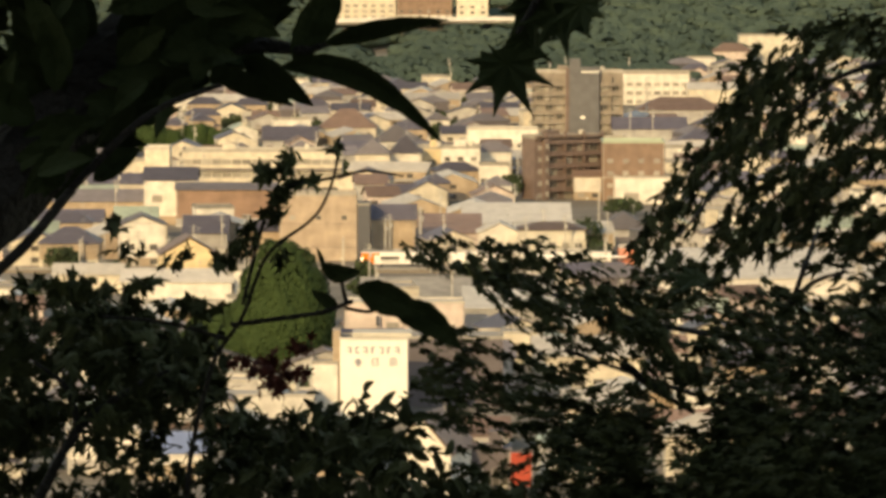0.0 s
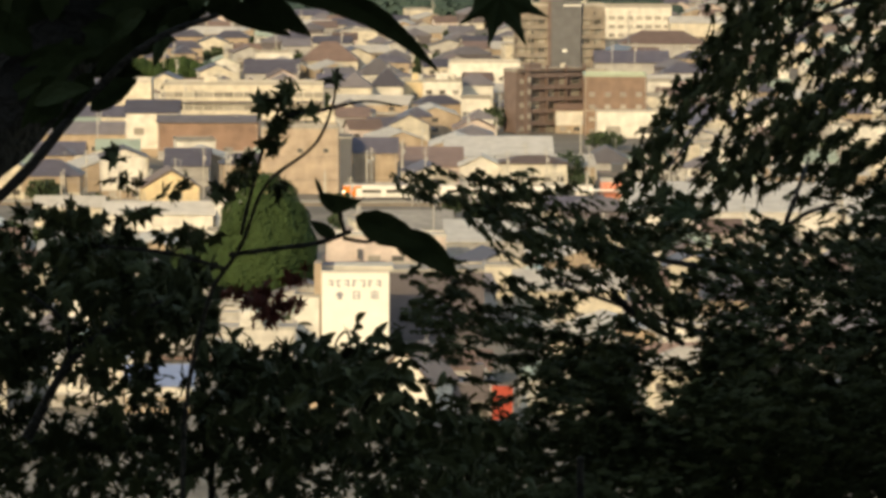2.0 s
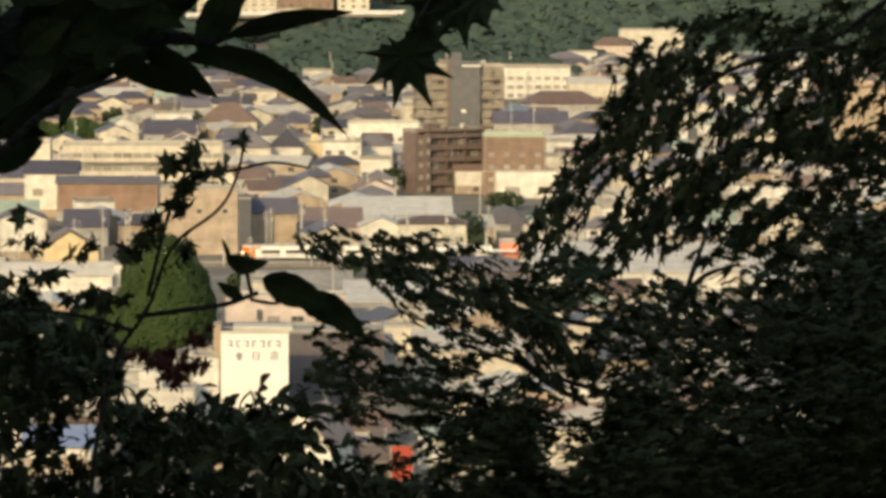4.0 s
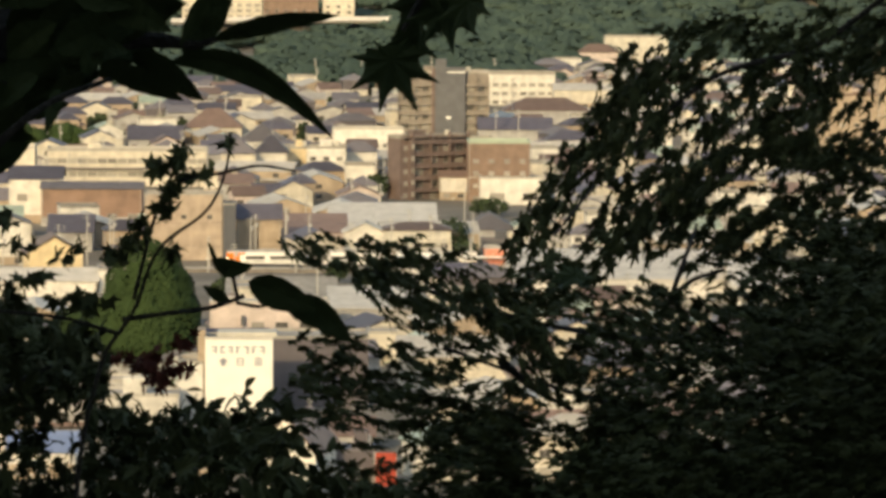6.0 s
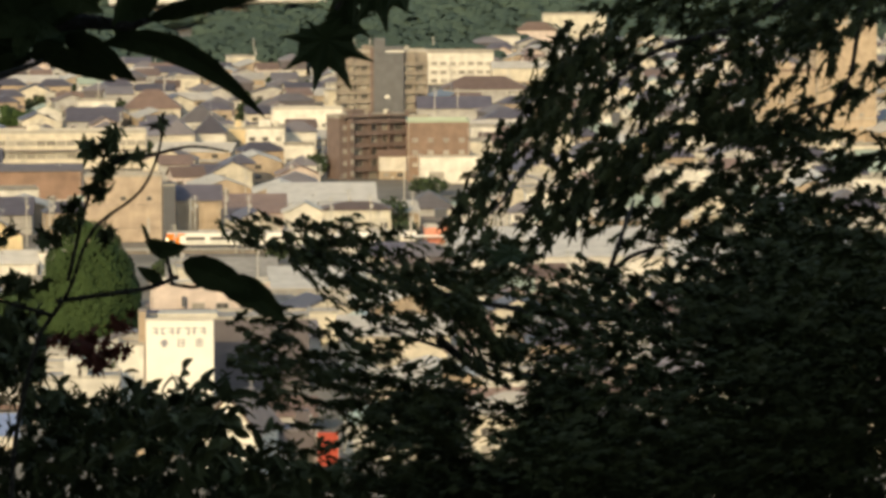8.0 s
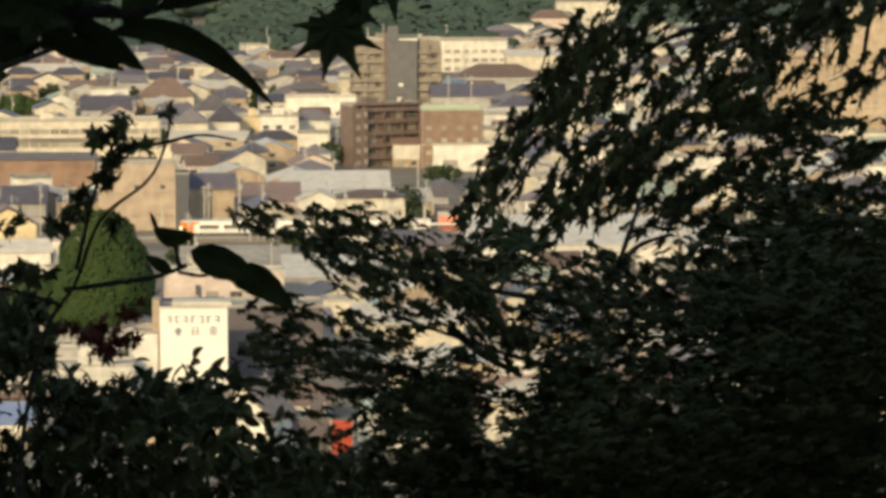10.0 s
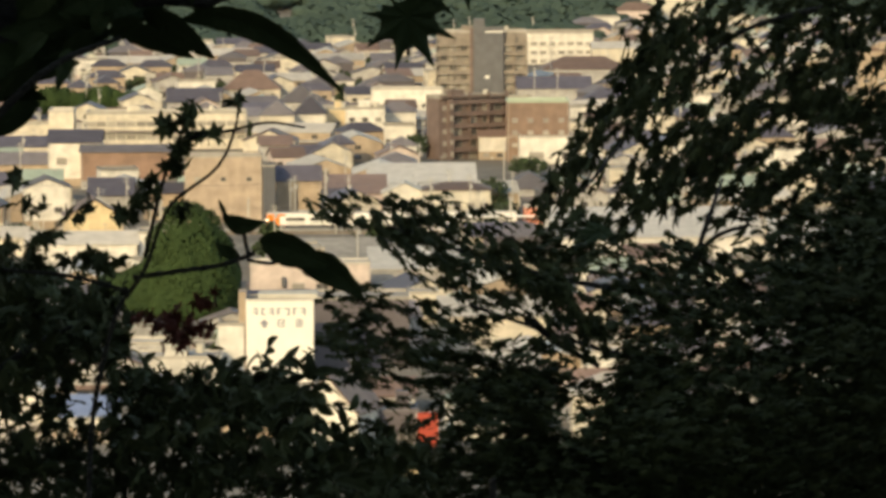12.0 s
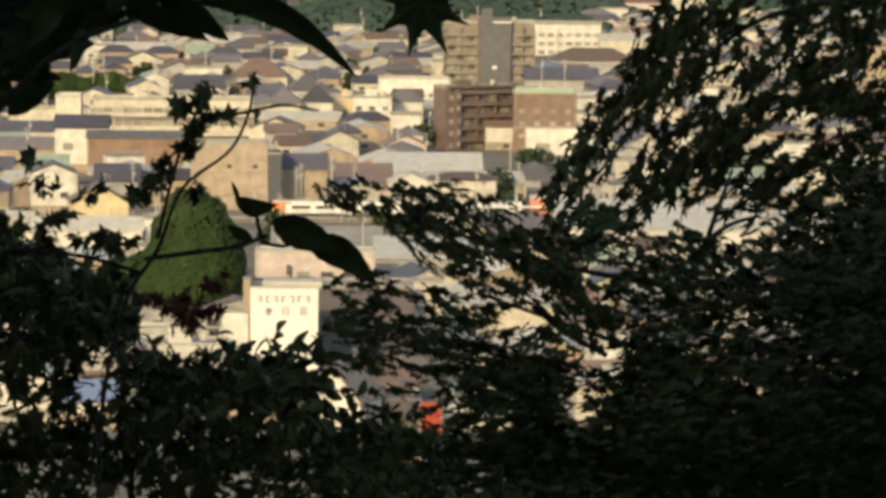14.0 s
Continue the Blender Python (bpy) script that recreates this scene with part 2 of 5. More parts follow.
def hanging_shape():
    """The star leaf half folded along its midrib and drooping, as it hangs on a shaded twig."""
    v, f = maple_shape(0.42, 12)
    v = v.copy()
    v[:, 0] *= 0.52
    v[:, 2] = -0.4 * np.abs(v[:, 0]) - 0.25 * np.maximum(v[:, 1], 0) ** 2
    return v, f


def clump_shape():
    """A bent spray of foliage, as two crossed ragged pieces."""
    v = [(-0.5, -0.35, 0), (0.15, -0.5, 0.1), (0.55, 0.05, -0.1), (0.1, 0.5, 0.12), (-0.45, 0.3, -0.05), (0, 0, 0.2)]
    f = [(0, 1, 5), (1, 2, 5), (2, 3, 5), (3, 4, 5), (4, 0, 5)]
    return np.array(v), f


HANGING, FIVEFOLD, MAPLE, STAR, BLADE, CLUMP = hanging_shape(), maple_shape(0.52, 17, FIVE), maple_shape(), maple_shape(0.5, 9, EIGHT), blade_shape(0.5), clump_shape()


def strew(shape, places, sizes, tilt):
    """Vertices and faces of many copies of a leaf shape at the places."""
    sv, sf = shape
    n = len(places)
    r = turns(n, tilt)
    v = np.einsum("nij,kj->nki", r, sv) * np.asarray(sizes)[:, None, None] + np.asarray(places)[:, None, :]
    k = len(sv)
    faces = [tuple(i * k + a for a in f) for i in range(n) for f in sf]
    return v.reshape(-1, 3), faces


def lay(shape, places, ways, normals, sizes):
    """Vertices and faces of leaf copies whose axis follows ways and whose face looks along normals."""
    sv, sf = shape
    w = np.asarray(ways, float)
    w /= np.linalg.norm(w, axis=1)[:, None] + 1e-9
    x = np.cross(w, np.asarray(normals, float))
    x /= np.linalg.norm(x, axis=1)[:, None] + 1e-9
    z = np.cross(x, w)
    r = np.stack([x, w, z], axis=2)
    v = np.einsum("nij,kj->nki", r, sv) * np.asarray(sizes)[:, None, None] + np.asarray(places)[:, None, :]
    k = len(sv)
    return v.reshape(-1, 3), [tuple(i * k + a for a in f) for i in range(len(places)) for f in sf]


def sprays(n, x, y, z, rx, rz, deep, slope, long, per=7, spread=0.34, holes=0.0, scale=8.5):
    """n leafy twigs starting in a lens-shaped cloud, running at about slope radians in the x-z plane: places and ways of their leaves."""
    pl, wy = [], []
    made = tries = 0
    while made < n and tries < n * 20:
        tries += 1
        p = rng.uniform(-1, 1, 3)
        if p[0] ** 2 + p[2] ** 2 > 1:
            continue
        q = np.array([x + p[0] * rx, y + p[1] * deep, z + p[2] * rz])
        if holes and noise.noise(Vector((q[0] * scale, q[1] * scale * 0.3, q[2] * scale * 1.5))) < holes - 0.5:
            continue
        made += 1
        a = slope + float(rng.normal(0, spread))
        d = np.array([math.cos(a), float(rng.normal(0, 0.35)), math.sin(a)])
        for i in range(per):
            t = (i + float(rng.uniform(-0.3, 0.3))) / per - 0.5
            side = (1 if i % 2 else -1) * float(rng.uniform(0.2, 0.9))
            pl.append(q + d * t * long + rng.normal(0, 0.004, 3) + np.array([0, 0, -0.12 * long * (2 * t) ** 2]))
            wy.append(d + np.array([-d[2] * side * 0.6, side * 0.8, d[0] * side * 0.35 - 0.15]))
    return pl, wy


def bough(line, wide0, wide1, n, long, per=5, spread=0.5):
    """A leafy bough along a line: n twigs leaving it on both sides within a tapering width, drooping; places and ways of their leaves."""
    p = np.array(line)
    run = np.concatenate([[0.0], np.cumsum(np.linalg.norm(np.diff(p, axis=0), axis=1))])
    run /= run[-1]
    pl, wy = [], []
    for i in range(n):
        t = (i + float(rng.uniform(0, 1))) / n
        q = np.array([np.interp(t, run, p[:, k]) for k in range(3)])
        e = np.array([np.interp(min(1.0, t + 0.08), run, p[:, k]) for k in range(3)]) - np.array([np.interp(max(0.0, t - 0.08), run, p[:, k]) for k in range(3)])
        a = math.atan2(e[2], e[0])
        off = float(rng.uniform(-0.5, 0.5)) * (wide0 + (wide1 - wide0) * t)
        q = q + np.array([-math.sin(a) * off, float(rng.normal(0, 0.18)), math.cos(a) * off])
        a += float(rng.normal(0, spread))
        d = np.array([math.cos(a), float(rng.normal(0, 0.3)), math.sin(a) - 0.15])
        for k in range(per):
            s = (k + float(rng.uniform(-0.3, 0.3))) / per - 0.4
            side = (1 if k % 2 else -1) * float(rng.uniform(0.2, 0.9))
            pl.append(q + d * s * long + rng.normal(0, 0.003, 3) - np.array([0, 0, 0.15 * long * s * s]))
            wy.append(d + np.array([-d[2] * side * 0.5, side * 0.7, d[0] * side * 0.3 - 0.2]))
    return pl, wy


def leafage(groups, shape, size, level):
    """Leaves on all the twigs; level: how nearly the leaves lie flat."""
    pl = [p for g in groups for p in g[0]]
    wy = [w for g in groups for w in g[1]]
    nr = rng.normal(0, 1, (len(pl), 3)) * (1 - level) + np.array([0, 0, level])
    return lay(shape, pl, wy, nr, rng.uniform(0.7, 1.2, len(pl)) * size)


def cloud(n, x, y, z, rx, rz, deep, holes=0.0, scale=10.0, layer=0.0):
    """n places in a lens-shaped cloud, thinned where a noise field leaves gaps, drawn towards level tiers if layer is set."""
    out = []
    tries = 0
    while len(out) < n and tries < n * 12:
        tries += 1
        p = rng.normal(0, 0.5, 3)
        if np.dot(p, p) > 1.1:
            continue
        q = Vector((x + p[0] * rx, y + p[1] * deep, z + p[2] * rz))
        if layer:
            tier = round(q.z / layer) * layer
            q.z = tier + (q.z - tier) * 0.45 + 0.15 * (q.x - x)
        if holes and noise.noise(Vector((q.x * scale, q.y * scale * 0.35, q.z * scale * 1.7))) < holes - 0.5:
            continue
        out.append(q)
    return [tuple(q) for q in out]


# ---------- buildings ----------
OCCUPIED = []


def window_part(parent, x, z, w, h, y=0.0, rz=0.0, lit=False):
    """A window set in the wall: frame with a mullion, and a pane behind it."""
    m = Matrix.Rotation(rz, 4, "Z") @ Matrix.Translation((x, y, z))
    bm = bmesh.new()
    t = 0.09
    add_box(bm, -w / 2 - t, w / 2 + t, -0.10, 0.0, -t, 0)
    add_box(bm, -w / 2 - t, w / 2 + t, -0.10, 0.0, h, h + t)
    add_box(bm, -w / 2 - t, -w / 2, -0.10, 0.0, 0, h)
    add_box(bm, w / 2, w / 2 + t, -0.10, 0.0, 0, h)
    add_box(bm, -0.04, 0.04, -0.08, 0.0, 0, h)
    win = part("window", bm, FRAME, parent, at=m)
    part("pane", box(-w / 2, w / 2, -0.045, 0.0, 0, h), CURTAIN if lit else PANE, win)
    return win


def roof_bm(kind, w, d, h, rise, over=0.5):
    bm = bmesh.new()
    x, y0, y1 = w / 2 + over, -over, d + over
    t = 0.22
    if kind == "flat":
        p = 0.35
        add_box(bm, -w / 2 - .05, w / 2 + .05, -0.05, d + .05, h, h + 0.12)
        add_box(bm, -w / 2 - .08, w / 2 + .08, -0.08, p, h + .12, h + 0.12 + rise)
        add_box(bm, -w / 2 - .08, w / 2 + .08, d - p, d + .08, h + .12, h + 0.12 + rise)
        add_box(bm, -w / 2 - .08, -w / 2 + p, p, d - p, h + .12, h + 0.12 + rise)
        add_box(bm, w / 2 - p, w / 2 + .08, p, d - p, h + .12, h + 0.12 + rise)
        return bm
    if kind == "hip":
        k = min(w, d) * 0.42
        low = [(-x, y0, h), (x, y0, h), (x, y1, h), (-x, y1, h)]
        if w >= d:
            top = [(-w / 2 + k, d / 2, h + rise), (w / 2 - k, d / 2, h + rise)]
            faces = ((0, 1, 5, 4), (1, 2, 5), (2, 3, 4, 5), (3, 0, 4))
        else:
            top = [(0, k, h + rise), (0, d - k, h + rise)]
            faces = ((0, 1, 4), (1, 2, 5, 4), (2, 3, 5), (3, 0, 4, 5))
    elif kind == "gable_front":   # the gable looks to the front
        low = [(-x, y0, h), (x, y0, h), (x, y1, h), (-x, y1, h)]
        top = [(0, y0, h + rise), (0, y1, h + rise)]
        faces = ((1, 2, 5, 4), (3, 0, 4, 5))
    else:                         # gable_side: the slope looks to the front
        low = [(-x, y0, h), (x, y0, h), (x, y1, h), (-x, y1, h)]
        top = [(-x, d / 2, h + rise), (x, d / 2, h + rise)]
        faces = ((0, 1, 5, 4), (2, 3, 4, 5))
    vs = [bm.verts.new(p) for p in low + top]
    fs = [bm.faces.new([vs[i] for i in f]) for f in faces]
    ex = bmesh.ops.extrude_face_region(bm, geom=fs)
    for g in ex["geom"]:
        if isinstance(g, bmesh.types.BMVert):
            g.co.z += t
    bmesh.ops.recalc_face_normals(bm, faces=bm.faces[:])
    return bm


def wall_bm(kind, w, d, h, rise):
    """The body, with its gable ends filled up under the roof."""
    bm = bmesh.new()
    add_box(bm, -w / 2, w / 2, 0, d, 0, h)
    if kind == "gable_front":
        for a, b in ((0.0, 0.2), (d - 0.2, d)):
            v = [bm.verts.new(p) for p in ((-w / 2, a, h), (w / 2, a, h), (0, a, h + rise * .93), (-w / 2, b, h), (w / 2, b, h), (0, b, h + rise * .93))]
            for f in ((0, 1, 2), (5, 4, 3), (1, 4, 5, 2), (3, 0, 2, 5)):
                bm.faces.new([v[i] for i in f])
    if kind == "gable_side":
        for a, b in ((-w / 2, -w / 2 + .2), (w / 2 - .2, w / 2)):
            v = [bm.verts.new(p) for p in ((a, 0, h), (a, d, h), (a, d / 2, h + rise * .93), (b, 0, h), (b, d, h), (b, d / 2, h + rise * .93))]
            for f in ((2, 1, 0), (3, 4, 5), (4, 1, 2, 5), (0, 3, 5, 2)):
                bm.faces.new([v[i] for i in f])
    return bm


def building(name, label, category, x, y, w, h, d, wall, roof, kind="flat", rise=0.6, turn=0.0, rows=0, cols=0, win=(1.7, 1.2), side=0, z0=None,
             plain=False, first=1.0, storey=2.9, group="", keep=70, over=0.5, start=0.0, span=1.0, curtained=False):
    """A building whose front foot is centred at x, y; h is the height of its walls, d its depth."""
    z = height(x, y) - 0.3 if z0 is None else z0
    ob = thing(name, pose(x, y, z, 0, 0, turn), label, category, group)
    part("wall", wall_bm(kind, w, d, h, rise), wall, ob)
    part("roof", roof_bm(kind, w, d, h, rise, over), roof, ob)
    for r in range(rows):
        for c in range(cols):
            cx = -w / 2 + w * (start + span * (c + 0.5) / cols)
            window_part(ob, cx, first + storey * r, win[0], win[1], 0.0, 0.0, lit=curtained or (r * 7 + c * 3) % 4 == 0)
        for c in range(side):
            cy = d * (c + 0.5) / side
            m = window_part(ob, 0, 0, win[0], win[1])
            m.matrix_basis = pose(w / 2, cy, first + storey * r, 0, 0, 90)
    for r in range(1, rows):      # string courses between the storeys
        zc = first + storey * r - 0.75
        if zc < h - 0.3 and rows > 1:
            part("string_course", box(-w / 2 - 0.06, w / 2 + 0.06, -0.12, -0.003, zc, zc + 0.22), wall if r % 2 else CONCRETE, ob)
    if kind == "flat" and w > 7 and z0 is None and not plain:
        k = int(x * 3 + y) % 3
        part("roof_hut", box(-w * 0.25 + k, -w * 0.25 + k + min(4, w * .3), d * 0.3, d * 0.3 + 3, h + 0.123, h + 2.3 + 0.3 * k), wall, ob)
        bm = bmesh.new()
        bmesh.ops.create_cone(bm, cap_ends=True, segments=10, radius1=0.8, radius2=0.8, depth=1.6, matrix=Matrix.Translation((w * 0.28, d * 0.4, h + 1.4)))
        part("water_tank", bm, PALE, ob)
    if kind != "flat" and z0 is None:
        m = bmesh.new()
        add_box(m, -0.05, 0.05, -0.05, 0.05, h + rise * 0.4, h + rise + 2.0)
        add_box(m, -0.6, 0.6, -0.03, 0.03, h + rise + 1.75, h + rise + 1.82)
        add_box(m, -0.4, 0.4, -0.03, 0.03, h + rise + 1.45, h + rise + 1.52)
        part("aerial", m, STEEL, ob, at=pose(w * 0.2, d * 0.5, 0))
    if rows and kind != "flat":
        part("lower_cladding", box(-w / 2 - 0.03, w / 2 + 0.03, -0.03, d + 0.03, 0, 2.7), (PALE, TAN, GREYWALL)[int(x + y) % 3], ob)
    for c in range(2 if rows else 0):
        cx = w * (0.28 - 0.5 * c)
        part("cooler_unit", box(cx, cx + 0.9, -0.45, -0.123, 0.5, 1.15), PALE, ob)
        part("downpipe", box(-w / 2 + 0.3 + c * (w - 0.7), -w / 2 + 0.4 + c * (w - 0.7), -0.22, -0.123, 0, h - 0.1), CONCRETE, ob)
    OCCUPIED.append((x - w / 2 - 3, x + w / 2 + 3, y - keep * 0.6, y + d + 3))
    return ob


def balconies(ob, x0, x1, floors, storey, wall, first=2.4, y=0.0, out=1.3, upright=0):
    for f in range(floors):
        z = first + f * storey
        bm = bmesh.new()
        add_box(bm, x0, x1, y - out, y - 0.003, z, z + 0.18)
        add_box(bm, x0, x1, y - out, y - out + 0.14, z + 0.18, z + 1.15)
        part("balcony", bm, wall, ob)
    for k in range(upright):
        cx = x0 + (x1 - x0) * k / max(1, upright - 1)
        part("party_fin", box(cx - .12, cx + .12, y - out - 0.05, y - 0.003, first, first + floors * storey), wall, ob)


# the high apartment block with its dark core
ob = building("apartment_tower", "tall tan apartment block with a dark grey centre", "apartment building", 48.65, 1829.78, 32.71, 24.12, 14, TOWER, R_FLAT, "flat", 0.8, storey=3.4, keep=200)
TW, TH = 32.71, 24.12
balconies(ob, -TW / 2, -TW * 0.13, 6, 3.4, TOWER, upright=3)
balconies(ob, TW * 0.24, TW / 2, 6, 3.4, TOWER, upright=3)
part("core", box(-TW * 0.13, TW * 0.235, -2.2, 0, 0, TH + 2.2), COREGREY, ob, "dark grey stair and lift core")
part("roof_bar", box(TW * 0.04, TW * 0.24, -2.35, -2.203, TH + 0.2, TH + 0.7), SIGN, ob, "thin white bar")
part("lift_tower", box(-TW * 0.09, TW * 0.03, -2.0, 2.0, TH + 2.203, TH + 5.2), COREGREY, ob)
part("core_edge", box(-TW * 0.13, -TW * 0.095, -2.5, -2.203, 0, TH + 2.0), BROWN, ob)
for r in range(6):
    for cx in (-0.42, -0.32, -0.2, 0.3, 0.42):
        window_part(ob, TW * cx, 0.7 + 3.4 * r, 2.2, 1.9, lit=(r * 5 + int(cx * 20)) % 3 > 0)
part("emblem", box(TW * 0.03, TW * 0.08, -2.26, -2.203, TH * 0.32, TH * 0.36), SIGN, ob, "small white square plate")
# broad white block beside it
building("office_block", "broad sunlit white flat-roofed block", "office building", 87.05, 2101.22, 30.50, 13.14, 16, WHITE, R_FLAT, "flat", 1.0, rows=3, cols=8, win=(2.4, 1.3), storey=3.6, plain=True, keep=160, curtained=True)
building("low_hall", "long pale low hall with grey roof", "hall", 115.03, 2070.52, 29.36, 7.86, 18, CREAM, R_METAL, "gable_side", 2.5, keep=140, rows=1, cols=8)
building("dark_roof_hall", "wide hall under a brown-grey hipped roof", "hall", 91.14, 1938.32, 32.47, 5.63, 20, GREYWALL, R_BROWN, "hip", 4.5, keep=120)
building("terrace", "row house block with pale front and dark roof", "house", 89.20, 1722.17, 16.36, 5.59, 12, WHITE, R_BLUE, "hip", 3.0, rows=2, cols=5, keep=90)
building("shed_hall", "grey hall under a dark blue roof", "hall", 73.87, 1806.43, 26.24, 4.85, 16, GREYWALL, R_BLUE, "gable_side", 4.0, keep=100)

# brown balcony block and its wing
ob = building("brown_apartments", "brown tiled apartment block with deep balconies", "apartment building", 36.80, 1489.40, 22.32, 18.17, 8, BROWN, R_FLAT, "flat", 0.9, storey=3.5, keep=150, turn=27)
BW, BH = 22.32, 18.17
balconies(ob, -BW * 0.34, BW / 2, 5, 3.5, BROWN, first=2.6, upright=4)
for r in range(5):
    for cx in (-0.22, 0.0, 0.2, 0.38):
        window_part(ob, BW * cx, 0.5 + 3.5 * r, 2.4, 2.0, lit=(r + int(cx * 10)) % 3 == 0)
    window_part(ob, -BW * 0.42, 0.9 + 3.5 * r, 1.2, 1.2, lit=True)
part("stair_wall", box(-BW * 0.385, -BW * 0.32, -1.75, -0.003, 0, BH), BROWN, ob)
for r in range(5):
    part("stair_window", box(-BW * 0.375, -BW * 0.33, -1.82, -1.753, 1.2 + 3.5 * r, 2.7 + 3.5 * r), CURTAIN, ob, "pale curtained stair window")
part("top_beam", box(-BW / 2 - 0.3, BW / 2 + .3, -1.9, -0.9, BH + 0.4, BH + 0.95), R_BROWN, ob)
building("brown_wing", "lower brown apartment wing with small windows", "apartment building", 55.54, 1473.86, 18.13, 17.49, 14, REDBROWN, R_GREEN, "flat", 0.7, rows=4, cols=4, win=(1.5, 1.1), storey=3.6, plain=True, keep=110, curtained=True)
building("white_clinic", "low white flat-roofed building with one wide window", "building", 59.41, 1463.68, 19.31, 7.87, 14, WHITE, R_METAL, "flat", 0.5, rows=1, cols=2, win=(4.2, 2.0), first=1.6, plain=True, keep=60)
building("white_annex", "small white building with a brown roof edge", "building", 44.64, 1484.18, 12.28, 6.98, 12, WHITE, R_BROWN, "gable_side", 1.6, rows=1, cols=3, keep=60)

# middle of the town
building("white_terrace", "white flat-roofed terrace behind the houses", "building", 20.00, 1704.88, 24.01, 9.92, 12, WHITE, R_METAL, "flat", 0.5, rows=2, cols=6, plain=True, keep=80)
building("white_house", "white two-storey house with a grey hipped roof", "house", 15.49, 1583.96, 11.86, 8.86, 10, WHITE, R_GREY, "hip", 3.0, rows=2, cols=3, keep=50)
building("white_flats", "stepped white flats with small openings", "apartment building", 5.45, 1572.22, 12.30, 10.56, 12, WHITE, R_FLAT, "flat", 0.6, rows=3, cols=3, keep=60)
building("white_shop", "white two-storey shop with a flat roof", "shop", 15.34, 1507.93, 9.10, 8.95, 11, WHITE, R_FLAT, "flat", 0.5, rows=2, cols=3, plain=True, keep=50)
building("narrow_house", "narrow yellowish house with a pale flat roof", "house", -3.40, 1601.91, 7.16, 8.96, 9, YELLOW, R_FLAT, "flat", 0.4, rows=2, cols=1, keep=40)
building("gable_house", "white house with its low gable to the light", "house", -4.34, 1438.84, 11.26, 5.48, 14, CREAM, R_BLUE, "gable_front", 3.0, rows=1, cols=2, keep=60, turn=6)
building("gable_house", "pinkish house with a brown roof and wide gable", "house", 14.59, 1433.97, 11.87, 4.66, 13, PINK, R_BROWN, "gable_front", 2.8, rows=1, cols=2, keep=50, turn=4)
building("gable_house", "cream house with a flat wide gable", "house", -23.40, 1494.65, 15.37, 5.36, 15, CREAM, R_BROWN, "gable_front", 3.2, rows=1, cols=2, keep=60, turn=-4)
building("blue_roof_house", "house under a long dark blue tiled roof", "house", -11.34, 1438.84, 9.17, 4.35, 10, WHITE, R_BLUE, "gable_side", 3.0, rows=1, cols=2, keep=40)
building("warehouse", "broad warehouse under a pale grey sheet roof", "warehouse", 19.14, 1305.79, 27.17, 5.27, 44, PALE_CONCRETE, R_METAL, "gable_side", 4.2, keep=50, over=0.8)
building("warehouse", "low warehouse with a weathered mauve-grey roof", "warehouse", 1.71, 1274.34, 15.40, 5.15, 30, PINK, R_BROWN, "gable_side", 4.0, keep=45)
building("dark_roof_house", "low house with a grey-brown hipped roof", "house", 46.76, 1297.78, 12.78, 4.51, 18, GREYWALL, R_GREY, "hip", 4.0, keep=50, rows=1, cols=4)
building("dark_front_house", "dark-walled house beside the railway", "house", 47.63, 1248.04, 9.78, 5.18, 8, SLATE, R_GREY, "flat", 0.4, keep=40)

# pale house and flats before the warehouse
ob = building("pale_flats", "pale two-storey flats with a brown eaves board", "apartment building", 26.64, 1233.49, 16.29, 8.86, 12, PALE, R_BROWN, "hip", 1.6, rows=2, cols=5, win=(1.6, 1.5), storey=3.3, keep=80)
PW, PH = 16.29, 8.86
balconies(ob, -PW * 0.2, PW / 2, 1, 3.3, PALE, first=3.4, upright=3)
building("gable_annex", "white gabled house joined to the flats", "house", 13.97, 1248.04, 10.62, 7.00, 12, WHITE, R_METAL, "gable_front", 2.6, rows=1, cols=1, win=(1.3, 1.3), first=3.6, keep=80)
building("salmon_shed", "salmon-red shed by the railway", "shed", 46.28, 1208.82, 8.12, 6.24, 8, SALMON, R_METAL, "flat", 0.3, plain=True, keep=70, rows=1, cols=1, win=(2.5, 1.4))

# left: long school-like block
building("long_block", "long cream two-storey block with rows of windows", "school", -55.31, 1543.61, 48.84, 11.06, 14, CREAM, R_METAL, "flat", 0.8, rows=2, cols=16, win=(2.6, 1.4), storey=4.0, first=3.4, keep=110, curtained=True)
LW = 48.84
part("canopy", box(-LW / 2, LW / 2, -1.6, -0.125, 5.7, 6.1), R_GREY, bpy.data.objects["long_block"], "grey canopy strip between the storeys")
OCCUPIED.append((-107.51, -72.93, 1658.81, 1778.81))
building("stair_block", "tall plain cream stair block at the end", "building", -87.00, 1538.01, 7.57, 12.05, 14, CREAM, R_METAL, "flat", 0.8, plain=True, keep=100)
building("cream_house", "cream house with a grey hipped roof", "house", -22.05, 1578.07, 10.94, 8.48, 12, CREAM, R_GREY, "hip", 4.5, rows=1, cols=3, keep=60)
building("cream_house", "sunlit cream house under a blue-grey roof", "house", -11.69, 1583.96, 9.92, 8.51, 12, WHITE, R_BLUE, "hip", 5.5, keep=60, rows=1, cols=2)
building("big_roof_house", "wide house under a brown hipped roof", "house", -34.25, 1814.15, 20.27, 4.87, 18, CREAM, R_BROWN, "hip", 6.5, keep=60)
building("blue_roof_hall", "low hall under blue roof tiles", "hall", -52.78, 1739.81, 18.47, 4.28, 16, GREYWALL, R_BLUE, "gable_side", 4.5, keep=60)
building("slate_house", "house under a steep slate roof", "house", -15.81, 1725.67, 15.43, 4.63, 16, WHITE, R_GREY, "hip", 5.5, keep=40)
